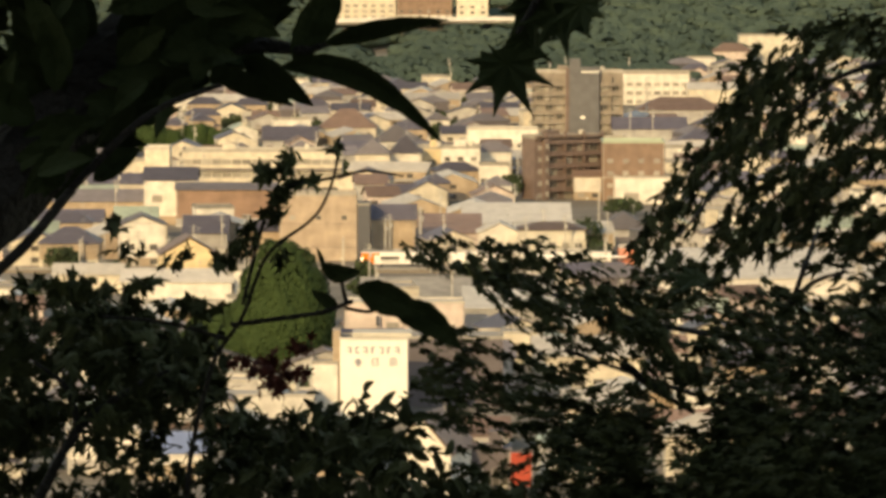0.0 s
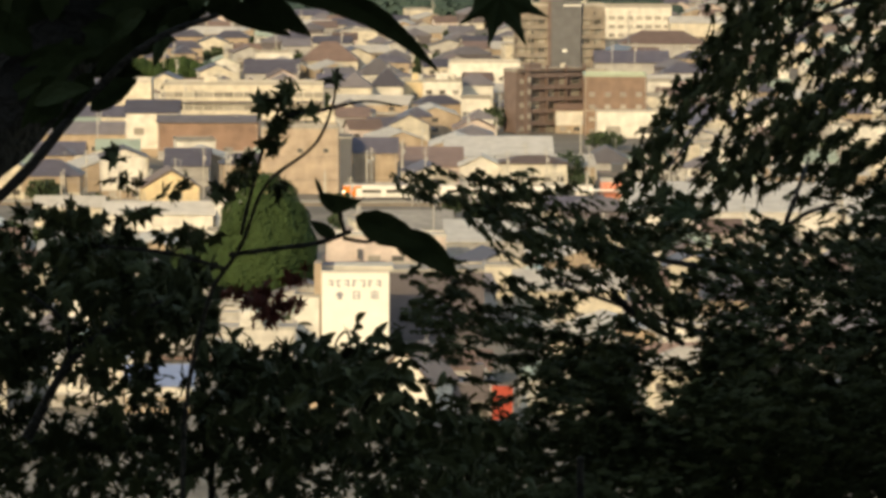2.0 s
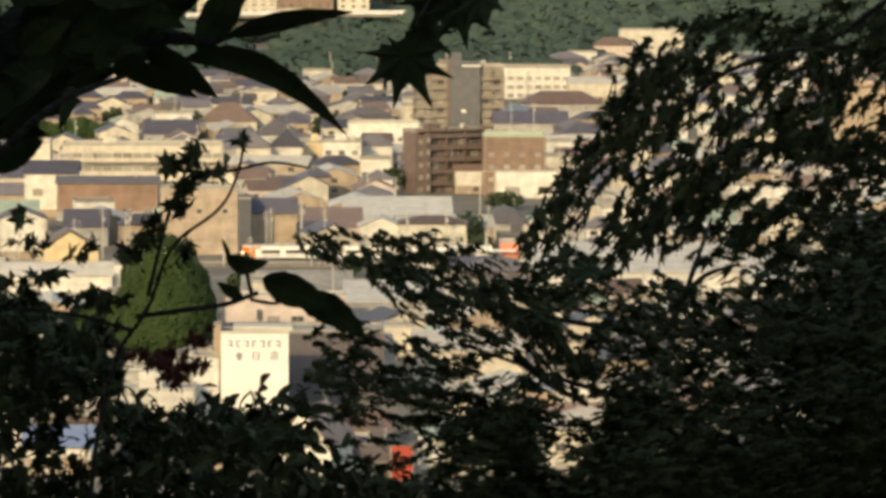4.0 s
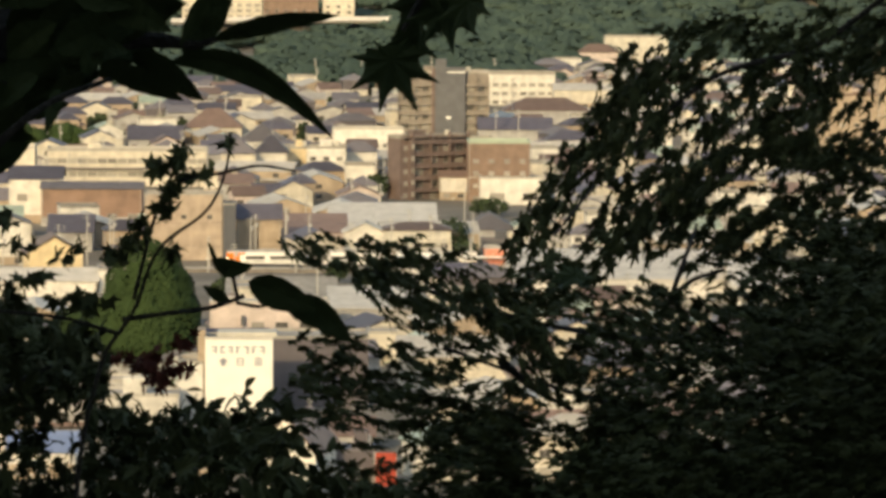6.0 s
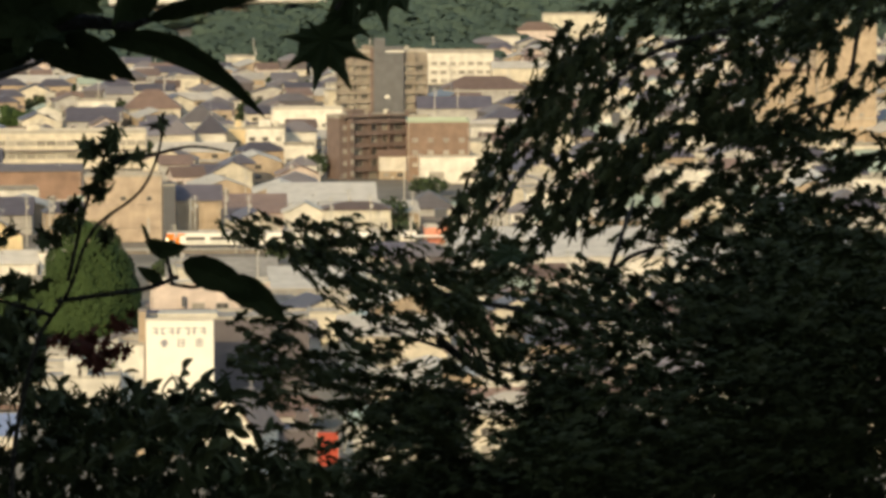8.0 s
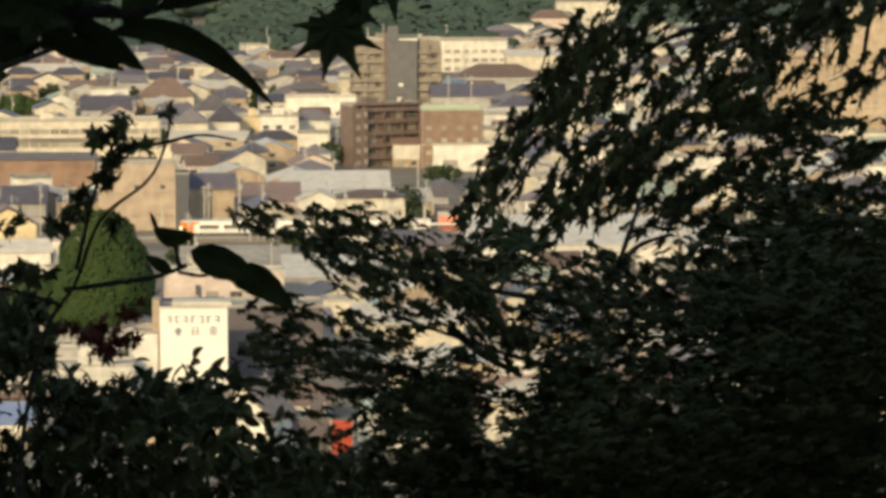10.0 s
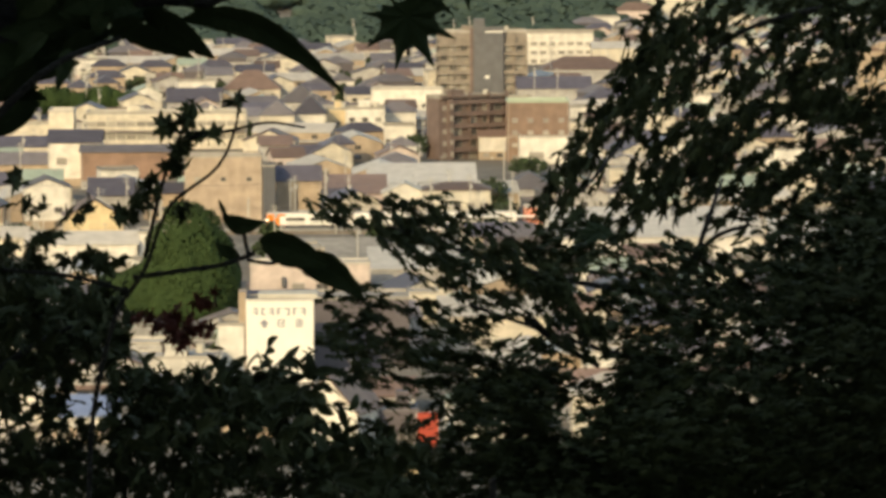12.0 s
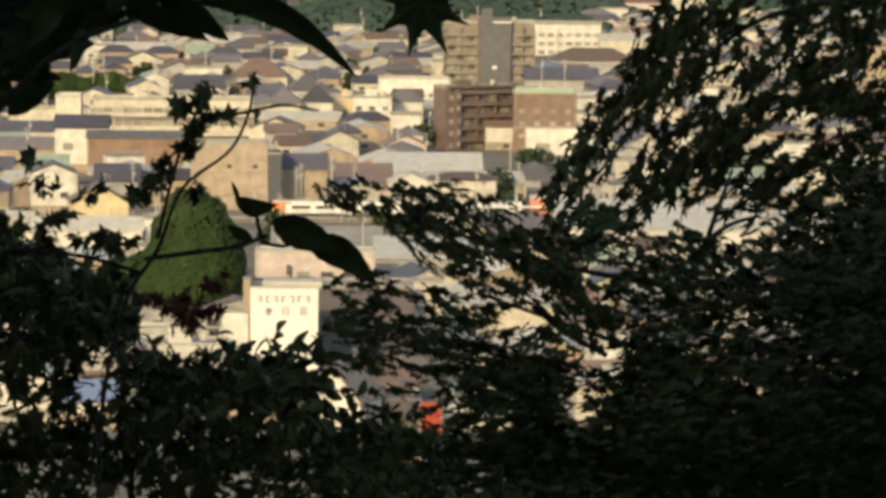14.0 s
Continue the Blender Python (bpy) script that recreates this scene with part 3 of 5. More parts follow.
building("white_block", "white block with a dark blue roof edge", "building", -74.37, 1378.01, 14.33, 12.35, 15, WHITE, R_BLUE, "gable_side", 3.2, rows=1, cols=2, win=(2.6, 1.8), first=6.5, keep=80)
ob = building("rust_factory", "rust-brown factory with a long dark roof", "factory", -58.66, 1369.11, 27.26, 10.28, 13, RUST, R_GREY, "gable_side", 1.6, keep=60, rows=1, cols=5, win=(2.2, 1.6), first=2.0)
building("low_row", "low row with grey roof and brick-brown front", "building", -94.40, 1391.59, 33.46, 5.61, 14, TAN, R_GREY, "gable_side", 3.0, keep=60, rows=1, cols=9, win=(2.0, 1.3))
building("shop_row", "row of shops under a dark roof", "shop", -95.42, 1473.86, 18.13, 5.45, 12, CREAM, R_BLUE, "gable_side", 2.8, keep=40, rows=1, cols=6)
building("tan_block", "large plain tan block with a dark side wall", "factory", -30.80, 1248.04, 19.14, 16.37, 12, BLOCKTAN, R_FLAT, "flat", 0.5, plain=True, keep=100, rows=1, cols=3, win=(1.2, 1.0), first=10.5)
# added narrow block that stands for the dark right face of the tan block
building("slate_block", "narrow dark grey block standing for the tan block's right side", "building", -19.55, 1248.04, 3.07, 14.00, 11, SLATE, R_FLAT, "flat", 0.4, keep=90)
building("tan_house", "tan house under a dark blue roof", "house", -12.40, 1259.18, 10.99, 9.60, 9, TAN, R_BLUE, "gable_side", 3.6, rows=1, cols=3, keep=80)
building("left_gable_house", "white two-storey house with a shallow gable", "house", -73.02, 1226.34, 10.98, 10.46, 14, WHITE, R_GREY, "gable_front", 2.4, rows=2, cols=2, win=(1.8, 1.3), storey=3.6, keep=90, turn=5)
building("blue_tiled_house", "house with a deep blue-black tiled roof", "house", -59.96, 1274.34, 10.98, 5.15, 16, GREYWALL, R_BLUE, "gable_side", 4.0, keep=50)
building("yellow_house", "yellow house with a broad gable", "house", -58.86, 1173.60, 13.14, 7.25, 13, YELLOW, R_BROWN, "gable_front", 4.2, rows=1, cols=1, win=(1.6, 1.0), keep=70, turn=7)
building("white_row", "white row of low shops", "shop", -98.83, 1330.40, 17.86, 4.18, 12, WHITE, R_BLUE, "gable_side", 3.0, keep=50, rows=1, cols=5)
building("green_roof_house", "house with a tan wall and dark roof", "house", -90.28, 1219.27, 14.33, 6.57, 13, TAN, R_BLUE, "hip", 3.6, keep=60, rows=1, cols=4)
building("white_shed", "long white shed with a sheet roof", "shed", -58.48, 1107.50, 24.19, 6.22, 14, WHITE, R_METAL, "gable_side", 2.4, keep=90, rows=1, cols=5)
building("cream_shed", "cream shed by the railway", "shed", -80.97, 1149.67, 15.45, 4.52, 10, CREAM, R_METAL, "gable_side", 2.2, keep=60)

OCCUPIED += [(25, 62, 1330, 1463), (-88, -28, 1382, 1480)]   # open yards

# below the railway
building("grey_roof_works", "works under a wide grey roof", "factory", -5.86, 1090.35, 23.45, 3.92, 34, PINK, R_FLAT, "gable_side", 3.4, keep=20)
ob = building("pink_works", "pinkish long wall with few small windows", "factory", -7.76, 1018.07, 24.19, 9.16, 10, PINK, R_METAL, "flat", 0.4, plain=True, keep=90, rows=1, cols=3, win=(2.4, 1.3), first=4.0, start=0.3, span=0.6)
part("vent_pipe", box(-5.8, -5.0, -0.9, -0.003, 4.7, 6.7), SLATE, ob, "dark pipe box on the wall")
building("sheet_roof_works", "works with pale blue-grey sheet roof", "factory", 13.88, 1036.82, 18.94, 6.41, 40, GREYWALL, R_METAL, "gable_side", 3.0, keep=60)
# dark mauve-grey colour stands in for shade on this sun-facing wall
ob = building("mauve_hall", "hall wall darkened to mauve-grey for shade, with a pale roof edge", "hall", 2.23, 903.57, 17.02, 12.41, 16, MAUVE, R_FLAT, "flat", 0.5, plain=True, keep=110)
building("beige_kiosk", "beige block with narrow windows", "building", 14.16, 956.89, 5.58, 8.62, 10, CREAM, R_FLAT, "flat", 0.4, keep=90, rows=2, cols=2, win=(1.0, 1.6))
building("cream_works", "cream low works under trees", "factory", 27.06, 933.59, 20.41, 6.31, 20, CREAM, R_METAL, "gable_side", 3.0, keep=60, rows=1, cols=6)
building("pale_depot", "pale depot under a vast light roof", "warehouse", 68.34, 1107.50, 45.89, 6.97, 60, PALE_CONCRETE, R_METAL, "gable_side", 4.5, keep=60, rows=1, cols=8, win=(3.0, 1.6))
building("pale_depot", "second pale depot beyond the maple", "warehouse", 114.31, 1090.35, 43.97, 6.74, 50, PALE_CONCRETE, R_METAL, "gable_side", 4.0, keep=60)
ob = building("tan_tower_block", "tall tan tower block with plain walls", "apartment building", 194.55, 1639.04, 19.78, 39.93, 18, TAN, R_FLAT, "flat", 0.8, rows=6, cols=2, win=(1.3, 1.1), storey=4.5, keep=150, curtained=True)
building("tan_low_block", "tan lower block beside the tower", "building", 175.59, 1639.04, 19.23, 24.74, 16, TAN, R_BROWN, "flat", 0.6, rows=4, cols=4, storey=4.5, keep=120)

# hotel with its sign wall
ob = building("hotel", "white hotel tower with a sign wall", "hotel", -12.09, 879.98, 11.75, 14.50, 10, SIGN, R_FLAT, "flat", 0.3, plain=True, keep=120, over=0.2)
HW, HH = 11.75, 14.50
# tan here stands in for the shading on the tower's left side
part("side_strip", box(-HW / 2 - 1.3, -HW / 2 - 0.003, 0.5, 6, 0, HH + 1.6), TAN, ob, "side of the tower, its weaker light given as tan colour")
part("penthouse", box(-HW * 0.32, HW * 0.56, 0.8, 8, HH + 0.43, HH + 1.15), PALE, ob, "low pale penthouse wall")
part("cornice", box(-HW / 2 - 0.1, HW / 2 + .15, -0.2, -0.083, HH + 0.05, HH + 0.4), PALE_CONCRETE, ob)
# upper line of strokes and three round marks below it, as plain shapes
for k in range(7):
    cx = -HW * 0.36 + k * HW * 0.118
    bm = bmesh.new()
    add_box(bm, cx - 0.46, cx + 0.42, -0.07, -0.003, HH - 1.45, HH - 1.2)
    add_box(bm, cx + 0.14 - 0.5 * (k % 2), cx + 0.42 - 0.5 * (k % 2), -0.07, -0.003, HH - 2.45, HH - 1.48)
    if k % 3 != 1:
        add_box(bm, cx - 0.46, cx + 0.1, -0.069, -0.003, HH - 2.1, HH - 1.87)
    else:
        add_box(bm, cx - 0.1, cx + 0.42, -0.069, -0.003, HH - 2.45, HH - 2.2)
    part("sign_mark", bm, INK, ob)
for k, cx in enumerate((-0.23, 0.02, 0.29)):
    bm = bmesh.new()
    x, z = HW * cx, HH - 3.9
    if k == 0:      # a filled round mark on two legs
        ring = [(x + 0.55 * math.cos(a * math.pi / 6), z + 0.1 + 0.55 * math.sin(a * math.pi / 6)) for a in range(12)]
        bm.faces.new([bm.verts.new((p[0], -0.07, p[1])) for p in ring][::-1])
        add_box(bm, x - 0.75, x + 0.75, -0.069, -0.003, z - 0.1, z + 0.08)
        add_box(bm, x - 0.4, x + 0.4, -0.068, -0.003, z - 0.75, z - 0.45)
    else:           # an open frame with cross strokes
        for a, b in ((-0.62, -0.42), (0.42, 0.62)):
            add_box(bm, x + a, x + b, -0.07, -0.003, z - 0.68, z + 0.68)
        for c in (-0.68, -0.1, 0.5):
            add_box(bm, x - 0.42, x + 0.42, -0.069, -0.003, z + c, z + c + 0.18)
        if k == 2:
            add_box(bm, x - 0.1, x + 0.1, -0.066, -0.003, z - 0.5, z + 0.95)
    part("sign_emblem", bm, INK, ob, "painted emblem")
building("hotel_annex", "low white annex of the hotel", "building", -20.58, 879.98, 4.44, 10.21, 9, WHITE, R_FLAT, "flat", 0.4, keep=100)
building("white_garage", "white garage beside the green tree", "garage", -30.04, 866.40, 15.55, 5.86, 12, WHITE, R_METAL, "flat", 0.4, keep=70, rows=1, cols=3)

# nearest roofs, seen between the shrubs
building("white_gable_house", "white house with a steep sunlit gable", "house", -3.38, 771.12, 9.53, 6.97, 12, WHITE, R_BROWN, "gable_front", 6.0, keep=40, turn=-18)
building("brown_roof_house", "house under a dark brown roof", "house", 5.93, 832.15, 9.81, 2.82, 12, GREYWALL, R_BROWN, "gable_side", 2.6, keep=30)
building("grey_shutter_house", "blue-grey shuttered store with white posts", "shop", 6.96, 779.70, 7.27, 6.34, 9, MAUVE, R_GREY, "flat", 0.3, keep=30, rows=1, cols=2, win=(2.2, 2.6), first=1.0)
ob = thing("banner_stand", pose(12.04, 776.82, 0), "bright red upright banner board in the sun", "banner")
part("board", box(-1.6, 1.6, -0.12, 0.12, 1.0, 6.2), REDPAINT, ob)
part("post", box(-1.75, -1.6, -0.1, 0.1, 0, 6.5), STEEL, ob)
part("post", box(1.6, 1.75, -0.1, 0.1, 0, 6.5), STEEL, ob)
building("orange_kiosk", "small orange-tan kiosk among the roofs", "kiosk", 8.08, 749.13, 4.21, 2.71, 5, YELLOW, R_FLAT, "flat", 0.2, keep=20)
building("blue_roof_store", "white store under a faded blue sheet roof", "shop", -41.89, 792.94, 10.42, 4.48, 14, WHITE, BLUEPAINT, "gable_side", 2.6, keep=40, rows=1, cols=3)
building("near_white_house", "white house behind the shrubs", "house", -53.83, 800.49, 11.68, 7.23, 12, WHITE, R_METAL, "hip", 3.0, keep=40, rows=2, cols=3)
building("near_cream_house", "cream house behind the maple", "house", 41.49, 792.94, 12.46, 7.16, 12, CREAM, R_METAL, "hip", 3.0, keep=40, rows=2, cols=3)
building("near_cream_house", "cream store behind the maple", "shop", 26.03, 840.46, 11.32, 6.64, 14, CREAM, R_METAL, "gable_side", 2.4, keep=40, rows=1, cols=4)

# on the far hill
building("hill_school", "long pale building on the wooded hill", "school", -45.00, 2620.00, 40.91, 14.59, 12, CREAM, R_METAL, "flat", 0.6, rows=3, cols=9, win=(2.4, 1.4), z0=20.40, keep=40, curtained=True)
building("hill_brick_block", "brown block on the wooded hill", "building", -9.64, 2620.00, 28.63, 12.26, 12, REDBROWN, R_BROWN, "hip", 3.5, rows=2, cols=6, z0=20.40, keep=40)
building("hill_villa", "pale villa on the wooded hill", "house", 15.17, 2615.00, 16.33, 13.98, 12, CREAM, R_METAL, "flat", 0.6, rows=3, cols=3, z0=19.96, keep=40)
building("hill_house", "cream house with a faded red roof", "house", 141.72, 2480.00, 18.82, 11.07, 12, PINK, R_BROWN, "hip", 4.0, rows=1, cols=3, z0=-2.17, keep=90)
building("hill_flats", "pale stepped flats at the hill foot", "apartment building", 161.83, 2500.00, 31.25, 18.97, 12, PALE, R_FLAT, "flat", 0.6, rows=4, cols=5, z0=-2.95, keep=110)
OCCUPIED += [(-75.0, 45.0, 2578.0, 2612.0), (-46.0, -16.0, 2446.0, 2556.0)]   # the hill road and a bare slope
retaining = tagged(mesh_ob("retaining_wall", *tube_data([(-70.92, 2606.00, 19.6), (-24.42, 2606.00, 20.6), (42.34, 2600.00, 21.2)], 1.7, 1.7, 4, 8), PALE_CONCRETE), "pale concrete retaining wall along the hill road", "wall", kind="structure")


# ---------- railway ----------
RAIL_Y = 1215.77
embank = box(-700, 700, RAIL_Y - 6, RAIL_Y + 6, -0.5, 0.7)
me = bpy.data.meshes.new("railway_bed")
embank.to_mesh(me)
embank.free()
me.materials.append(BALLAST)
tagged(new("railway_bed", me), "gravel railway bed across the town", "railway", kind="structure")
for dy in (-4.6, -3.53, -0.53, 0.53):
    bm = box(-700, 700, RAIL_Y + dy - 0.04, RAIL_Y + dy + 0.04, 0.7, 0.87)
    me = bpy.data.meshes.new("rail")
    bm.to_mesh(me)
    bm.free()
    me.materials.append(STEEL)
    tagged(new("rail", me), "steel rail on the gravel bed", "rail", kind="structure")


def train_car(x, front):
    label = "white railcar with an orange cab end" if front else "white railcar with a dark window band"
    car = thing("railcar", pose(x, RAIL_Y, 0.87), label, "train", "cars of the train")
    L = 19.5
    part("body", box(-L / 2, L / 2, -1.45, 1.45, 0.9, 3.75), TRAINWHITE, car, bevel=0.12)
    part("roof", box(-L / 2 + .2, L / 2 - .2, -1.25, 1.25, 3.75, 3.98), GREYWALL, car)
    part("window_band", box(-L / 2 + 4.6, L / 2 - 1.0, -1.47, -1.451, 1.95, 2.75), PANE, car)
    part("stripe", box(-L / 2 + 4.6, L / 2 - .3, -1.475, -1.451, 1.35, 1.55), R_GREEN, car)
    for cx in (-6, 0, 6):
        part("door", box(cx - 0.65, cx + 0.65, -1.5, -1.476, 1.0, 3.1), TRAINWHITE, car)
    part("air_conditioner", box(-2, 2, -0.9, 0.9, 3.98, 4.35), GREYWALL, car)
    for cx in (-6.8, 6.8):
        part("bogie", box(cx - 1.5, cx + 1.5, -1.1, 1.1, 0.0, 0.9), SLATE, car)
    if front:
        part("cab", box(-L / 2 - 0.03, -L / 2 + 4.4, -1.49, 1.49, 0.85, 3.6), ORANGE, car, "orange cab end")
        bm = bmesh.new()
        bmesh.ops.create_uvsphere(bm, u_segments=10, v_segments=6, radius=0.32)
        part("headlight", bm, LAMP, car, "lit round headlight", at=pose(-L / 2 + 0.1, -1.35, 2.2))
    return car


TRAIN_X = -19.60
for k in range(3):
    train_car(TRAIN_X + 9.75 + k * 20.3, k == 0)
platform = thing("station_platform", pose(35.32, RAIL_Y - 7.5, 0), "pale station platform with a white edge and canopy", "platform")
part("slab", box(-22, 22, -2, 2, 0, 1.3), PALE_CONCRETE, platform)
part("canopy", box(-16, 16, -1.9, 1.9, 3.9, 4.2), TRAINWHITE, platform, "white canopy roof")
for cx in range(-14, 15, 7):
    part("post", box(cx - .12, cx + .12, -0.12, 0.12, 1.3, 3.9), STEEL, platform)


def mast(x, proto=[]):
    """A portal mast over both tracks, carrying the contact wires."""
    if proto:
        return copy_thing(proto[0], pose(x, RAIL_Y, 0.7))
    ob = thing("catenary_mast", pose(x, RAIL_Y, 0.7), "grey steel portal mast over the railway tracks", "mast", "masts along the railway")
    for y in (-6.8, 2.6):
        part("post", box(-0.16, 0.16, y - 0.16, y + 0.16, -0.6, 7.4), CONCRETE, ob)
    part("beam", box(-0.14, 0.14, -7.0, 2.8, 6.6, 6.95), STEEL, ob)
    for y in (-4.0, 0.0):
        part("hanger", box(-0.05, 0.05, y - 0.05, y + 0.05, 5.3, 6.597), STEEL, ob)
    proto.append(ob)
    return ob


for k in range(15):
    mast(-150 + k * 21.0)
for y in (-4.0, 0.0):
    bm = box(-155, 150, RAIL_Y + y - 0.02, RAIL_Y + y + 0.02, 5.96, 6.0)
    me = bpy.data.meshes.new("contact_wire")
    bm.to_mesh(me)
    bm.free()
    me.materials.append(SLATE)
    tagged(new("contact_wire", me), "thin dark contact wire above the rails", "wire", "wires over the railway")


# ---------- utility poles with their cables ----------
def pole(x, y, h, proto=[]):
    if not proto:
        ob = thing("utility_pole", pose(x, y, height(x, y)), "slim concrete utility pole with crossarms", "utility pole", "poles along the streets")
        v, f = tube_data([(0, 0, 0), (0, 0, 6), (0, 0, 12.5)], 0.2, 0.13, 8, 2)
        mesh_ob("shaft", v, f, CONCRETE, ob)
        for z in (11.2, 12.0):
            part("crossarm", box(-1.0, 1.0, -0.06, 0.06, z, z + 0.12), STEEL, ob)
        bm = bmesh.new()
        bmesh.ops.create_cone(bm, cap_ends=True, segments=8, radius1=0.28, radius2=0.28, depth=0.9, matrix=Matrix.Translation((0.42, 0, 9.8)))
        part("transformer", bm, GREYWALL, ob)
        proto.append(ob)
        return ob
    return copy_thing(proto[0], pose(x, y, height(x, y), 0, 0, float(rng.uniform(-20, 20))))


for x, y in ((-53.98, 1233.49), (-5.50, 1261.06), (0.1381, 1233.49), (29.73, 1229.90), (40.47, 1242.54), (-82.00, 1671.31), (-51.01, 1373.54), (79.05, 1960.68), (100.95, 1960.68), (1.95, 1090.35), (-88.96, 1373.54), (-12.98, 1233.49), (11.77, 1384.77), (32.76, 1494.65), (-41.03, 1639.04), (-19.34, 1289.87), (-47.49, 1233.49), (42.41, 1373.54), (-11.72, 1639.04,)):
    pole(x, y, 12)
for k in range(85):
    py = float(rng.uniform(1000, 2350))
    pole(float(rng.uniform(-0.085, 0.1)) * py, py, 12)
for k in range(10):
    xk = -150 + k * 34
    pole(xk, RAIL_Y + 8, 12)
cables = []
for k in range(9):
    a = -150 + k * 34
    cables.append(((a, RAIL_Y + 8, 11.4), (a + 17, RAIL_Y + 8, 10.8), (a + 34, RAIL_Y + 8, 11.4)))
for c in cables:
    tagged(mesh_ob("overhead_cable", *tube_data(c, 0.04, 0.04, 4, 5), SLATE), "thin black overhead cable above the railway", "cable", "cables over the railway")

# ---------- the rest of the town ----------
def house_type(k, x, y, turn):
    """One of the ordinary houses that fill the plots."""
    walls = (WHITE, CREAM, GREYWALL, GREYWALL, GREYWALL, TAN, WHITE, PINK, CREAM, WHITE, TAN, MAUVE)
    roofs = (R_GREY, R_BLUE, R_BROWN, R_METAL, R_GREY, R_BLUE, R_GREEN, R_BROWN, R_FLAT, R_FLAT, R_METAL, R_GREY)
    kinds = ("hip", "gable_side", "gable_front", "flat", "gable_front", "hip", "gable_side", "gable_side", "flat", "flat", "gable_side", "hip")
    words = ("white house with a grey hipped roof", "cream house with a blue-black tiled roof", "grey house with a brown gable roof", "grey flat-roofed small block",
             "grey house with a grey gable roof", "tan house with a dark hipped roof", "white house with a faded green sheet roof", "pinkish house with a brown roof",
             "cream flat-roofed three-storey block", "white flat-roofed block with parapet", "long tan shed with a pale sheet roof", "dark grey house with a grey hipped roof")
    w, d, h = 9 + (k * 5) % 7, 8 + (k * 3) % 5, 5.6 + 0.5 * (k % 3)
    if k in (8, 9):
        w, d, h = 13 + k % 3, 10, 8.2
    if k == 10:
        w, d, h = 24, 14, 5.5
    ob = thing("house", pose(x, y, height(x, y) - 0.1, 0, 0, turn), words[k] + " among close neighbours", "house", "houses of the town")
    body, cover = wall_bm(kinds[k], w, d, h, 2.5), roof_bm(kinds[k], w, d, h, 2.5 if kinds[k] != "flat" else 0.5)
    for bm in (body, cover):
        bmesh.ops.translate(bm, verts=bm.verts[:], vec=(0, -d / 2, 0))
    part("wall", body, walls[k], ob)
    part("roof", cover, roofs[k], ob)
    part("lower_cladding", box(-w / 2 - 0.03, w / 2 + 0.03, -d / 2 - 0.03, d / 2 + 0.03, 0, 2.6), (TAN, PALE, GREYWALL, CREAM, PINK)[k % 5], ob)
    if kinds[k] != "flat":
        bm = bmesh.new()
        y0 = -d / 2 - 1.3
        v = [bm.verts.new(p) for p in ((-w * .45, y0, 2.65), (w * .45, y0, 2.65), (w * .45, -d / 2 - .031, 3.2), (-w * .45, -d / 2 - .031, 3.2), (-w * .45, y0, 2.8), (w * .45, y0, 2.8), (w * .45, -d / 2 - .031, 3.35), (-w * .45, -d / 2 - .031, 3.35))]
        for fc in ((3, 2, 1, 0), (4, 5, 6, 7), (0, 1, 5, 4), (1, 2, 6, 5), (2, 3, 7, 6), (3, 0, 4, 7)):
            bm.faces.new([v[i] for i in fc])
        part("porch_roof", bm, roofs[k], ob)
    else:
        bm = box(-w * .4, w * .4, -d / 2 - 1.1, -d / 2 - .031, 3.0, 3.15)
        add_box(bm, -w * .4, w * .4, -d / 2 - 1.1, -d / 2 - 1.0, 3.15, 4.1)
        part("balcony", bm, PALE, ob)
    for a, half, wide in ((0, d / 2, w), (90, w / 2, d), (-90, w / 2, d)):
        for r in (0, 1):
            n = 3 if a == 0 else 1
            for c in range(n):
                cx = wide * ((c + 0.5) / n - 0.5) * 0.9
                part("window", box(cx - 0.95, cx + 0.95, -half - 0.07, -half + 0.03, 0.9 + 2.8 * r, 2.2 + 2.8 * r), PANE if (c + r + k) % 3 else CURTAIN, ob,
                     at=pose(0, 0, 0, 0, 0, a))
    return ob


PROTO = {}


def free(x, y):
    return not any(a < x < b and c < y < d for a, b, c, d in OCCUPIED)


plots = []
y = 800.0
while y < 2440:
    x = -y * 0.095 + float(rng.uniform(0, 12))
    while x < y * 0.135:
        px, py = x + float(rng.uniform(-1.5, 1.5)), y + float(rng.uniform(-9, 9))
        if free(px, py) and (py < 2206 or px > 110) and rng.random() < 0.88 and not RAIL_Y - 85 < py < RAIL_Y + 22:
            plots.append((px, py, int(rng.integers(0, 12)), float(rng.choice([0, 0, 90, -90])) + float(rng.normal(6, 5))))
        x += 13.5 + float(rng.uniform(0, 7)) + y * 0.002
    y += 17 + y * 0.0075
plots.sort(key=lambda p: p[1])
# the nearer houses singly, those beyond as one joined quarter
SINGLE = 285
for px, py, k, turn in plots[:SINGLE]:
    if k not in PROTO:
        PROTO[k] = house_type(k, px, py, turn)
    else:
        copy_thing(PROTO[k], pose(px, py, height(px, py) - 0.1, 0, 0, turn))
far_v, far_f, far_m, far_mats = [], [], [], []
for px, py, k, turn in plots[SINGLE:]:
    m = pose(px, py, height(px, py) - 0.1, 0, 0, turn)
    for o in PROTO[k].children:
        mat = o.data.materials[0]
        if mat not in far_mats:
            far_mats.append(mat)
        base = len(far_v)
        mm = m @ o.matrix_basis
        far_v += [tuple(mm @ v.co) for v in o.data.vertices]
        for p in o.data.polygons:
            far_f.append(tuple(base + i for i in p.vertices))
            far_m.append(far_mats.index(mat))
me = bpy.data.meshes.new("far_houses")
me.from_pydata(far_v, [], far_f)
for mat in far_mats:
    me.materials.append(mat)
me.polygons.foreach_set("material_index", far_m)
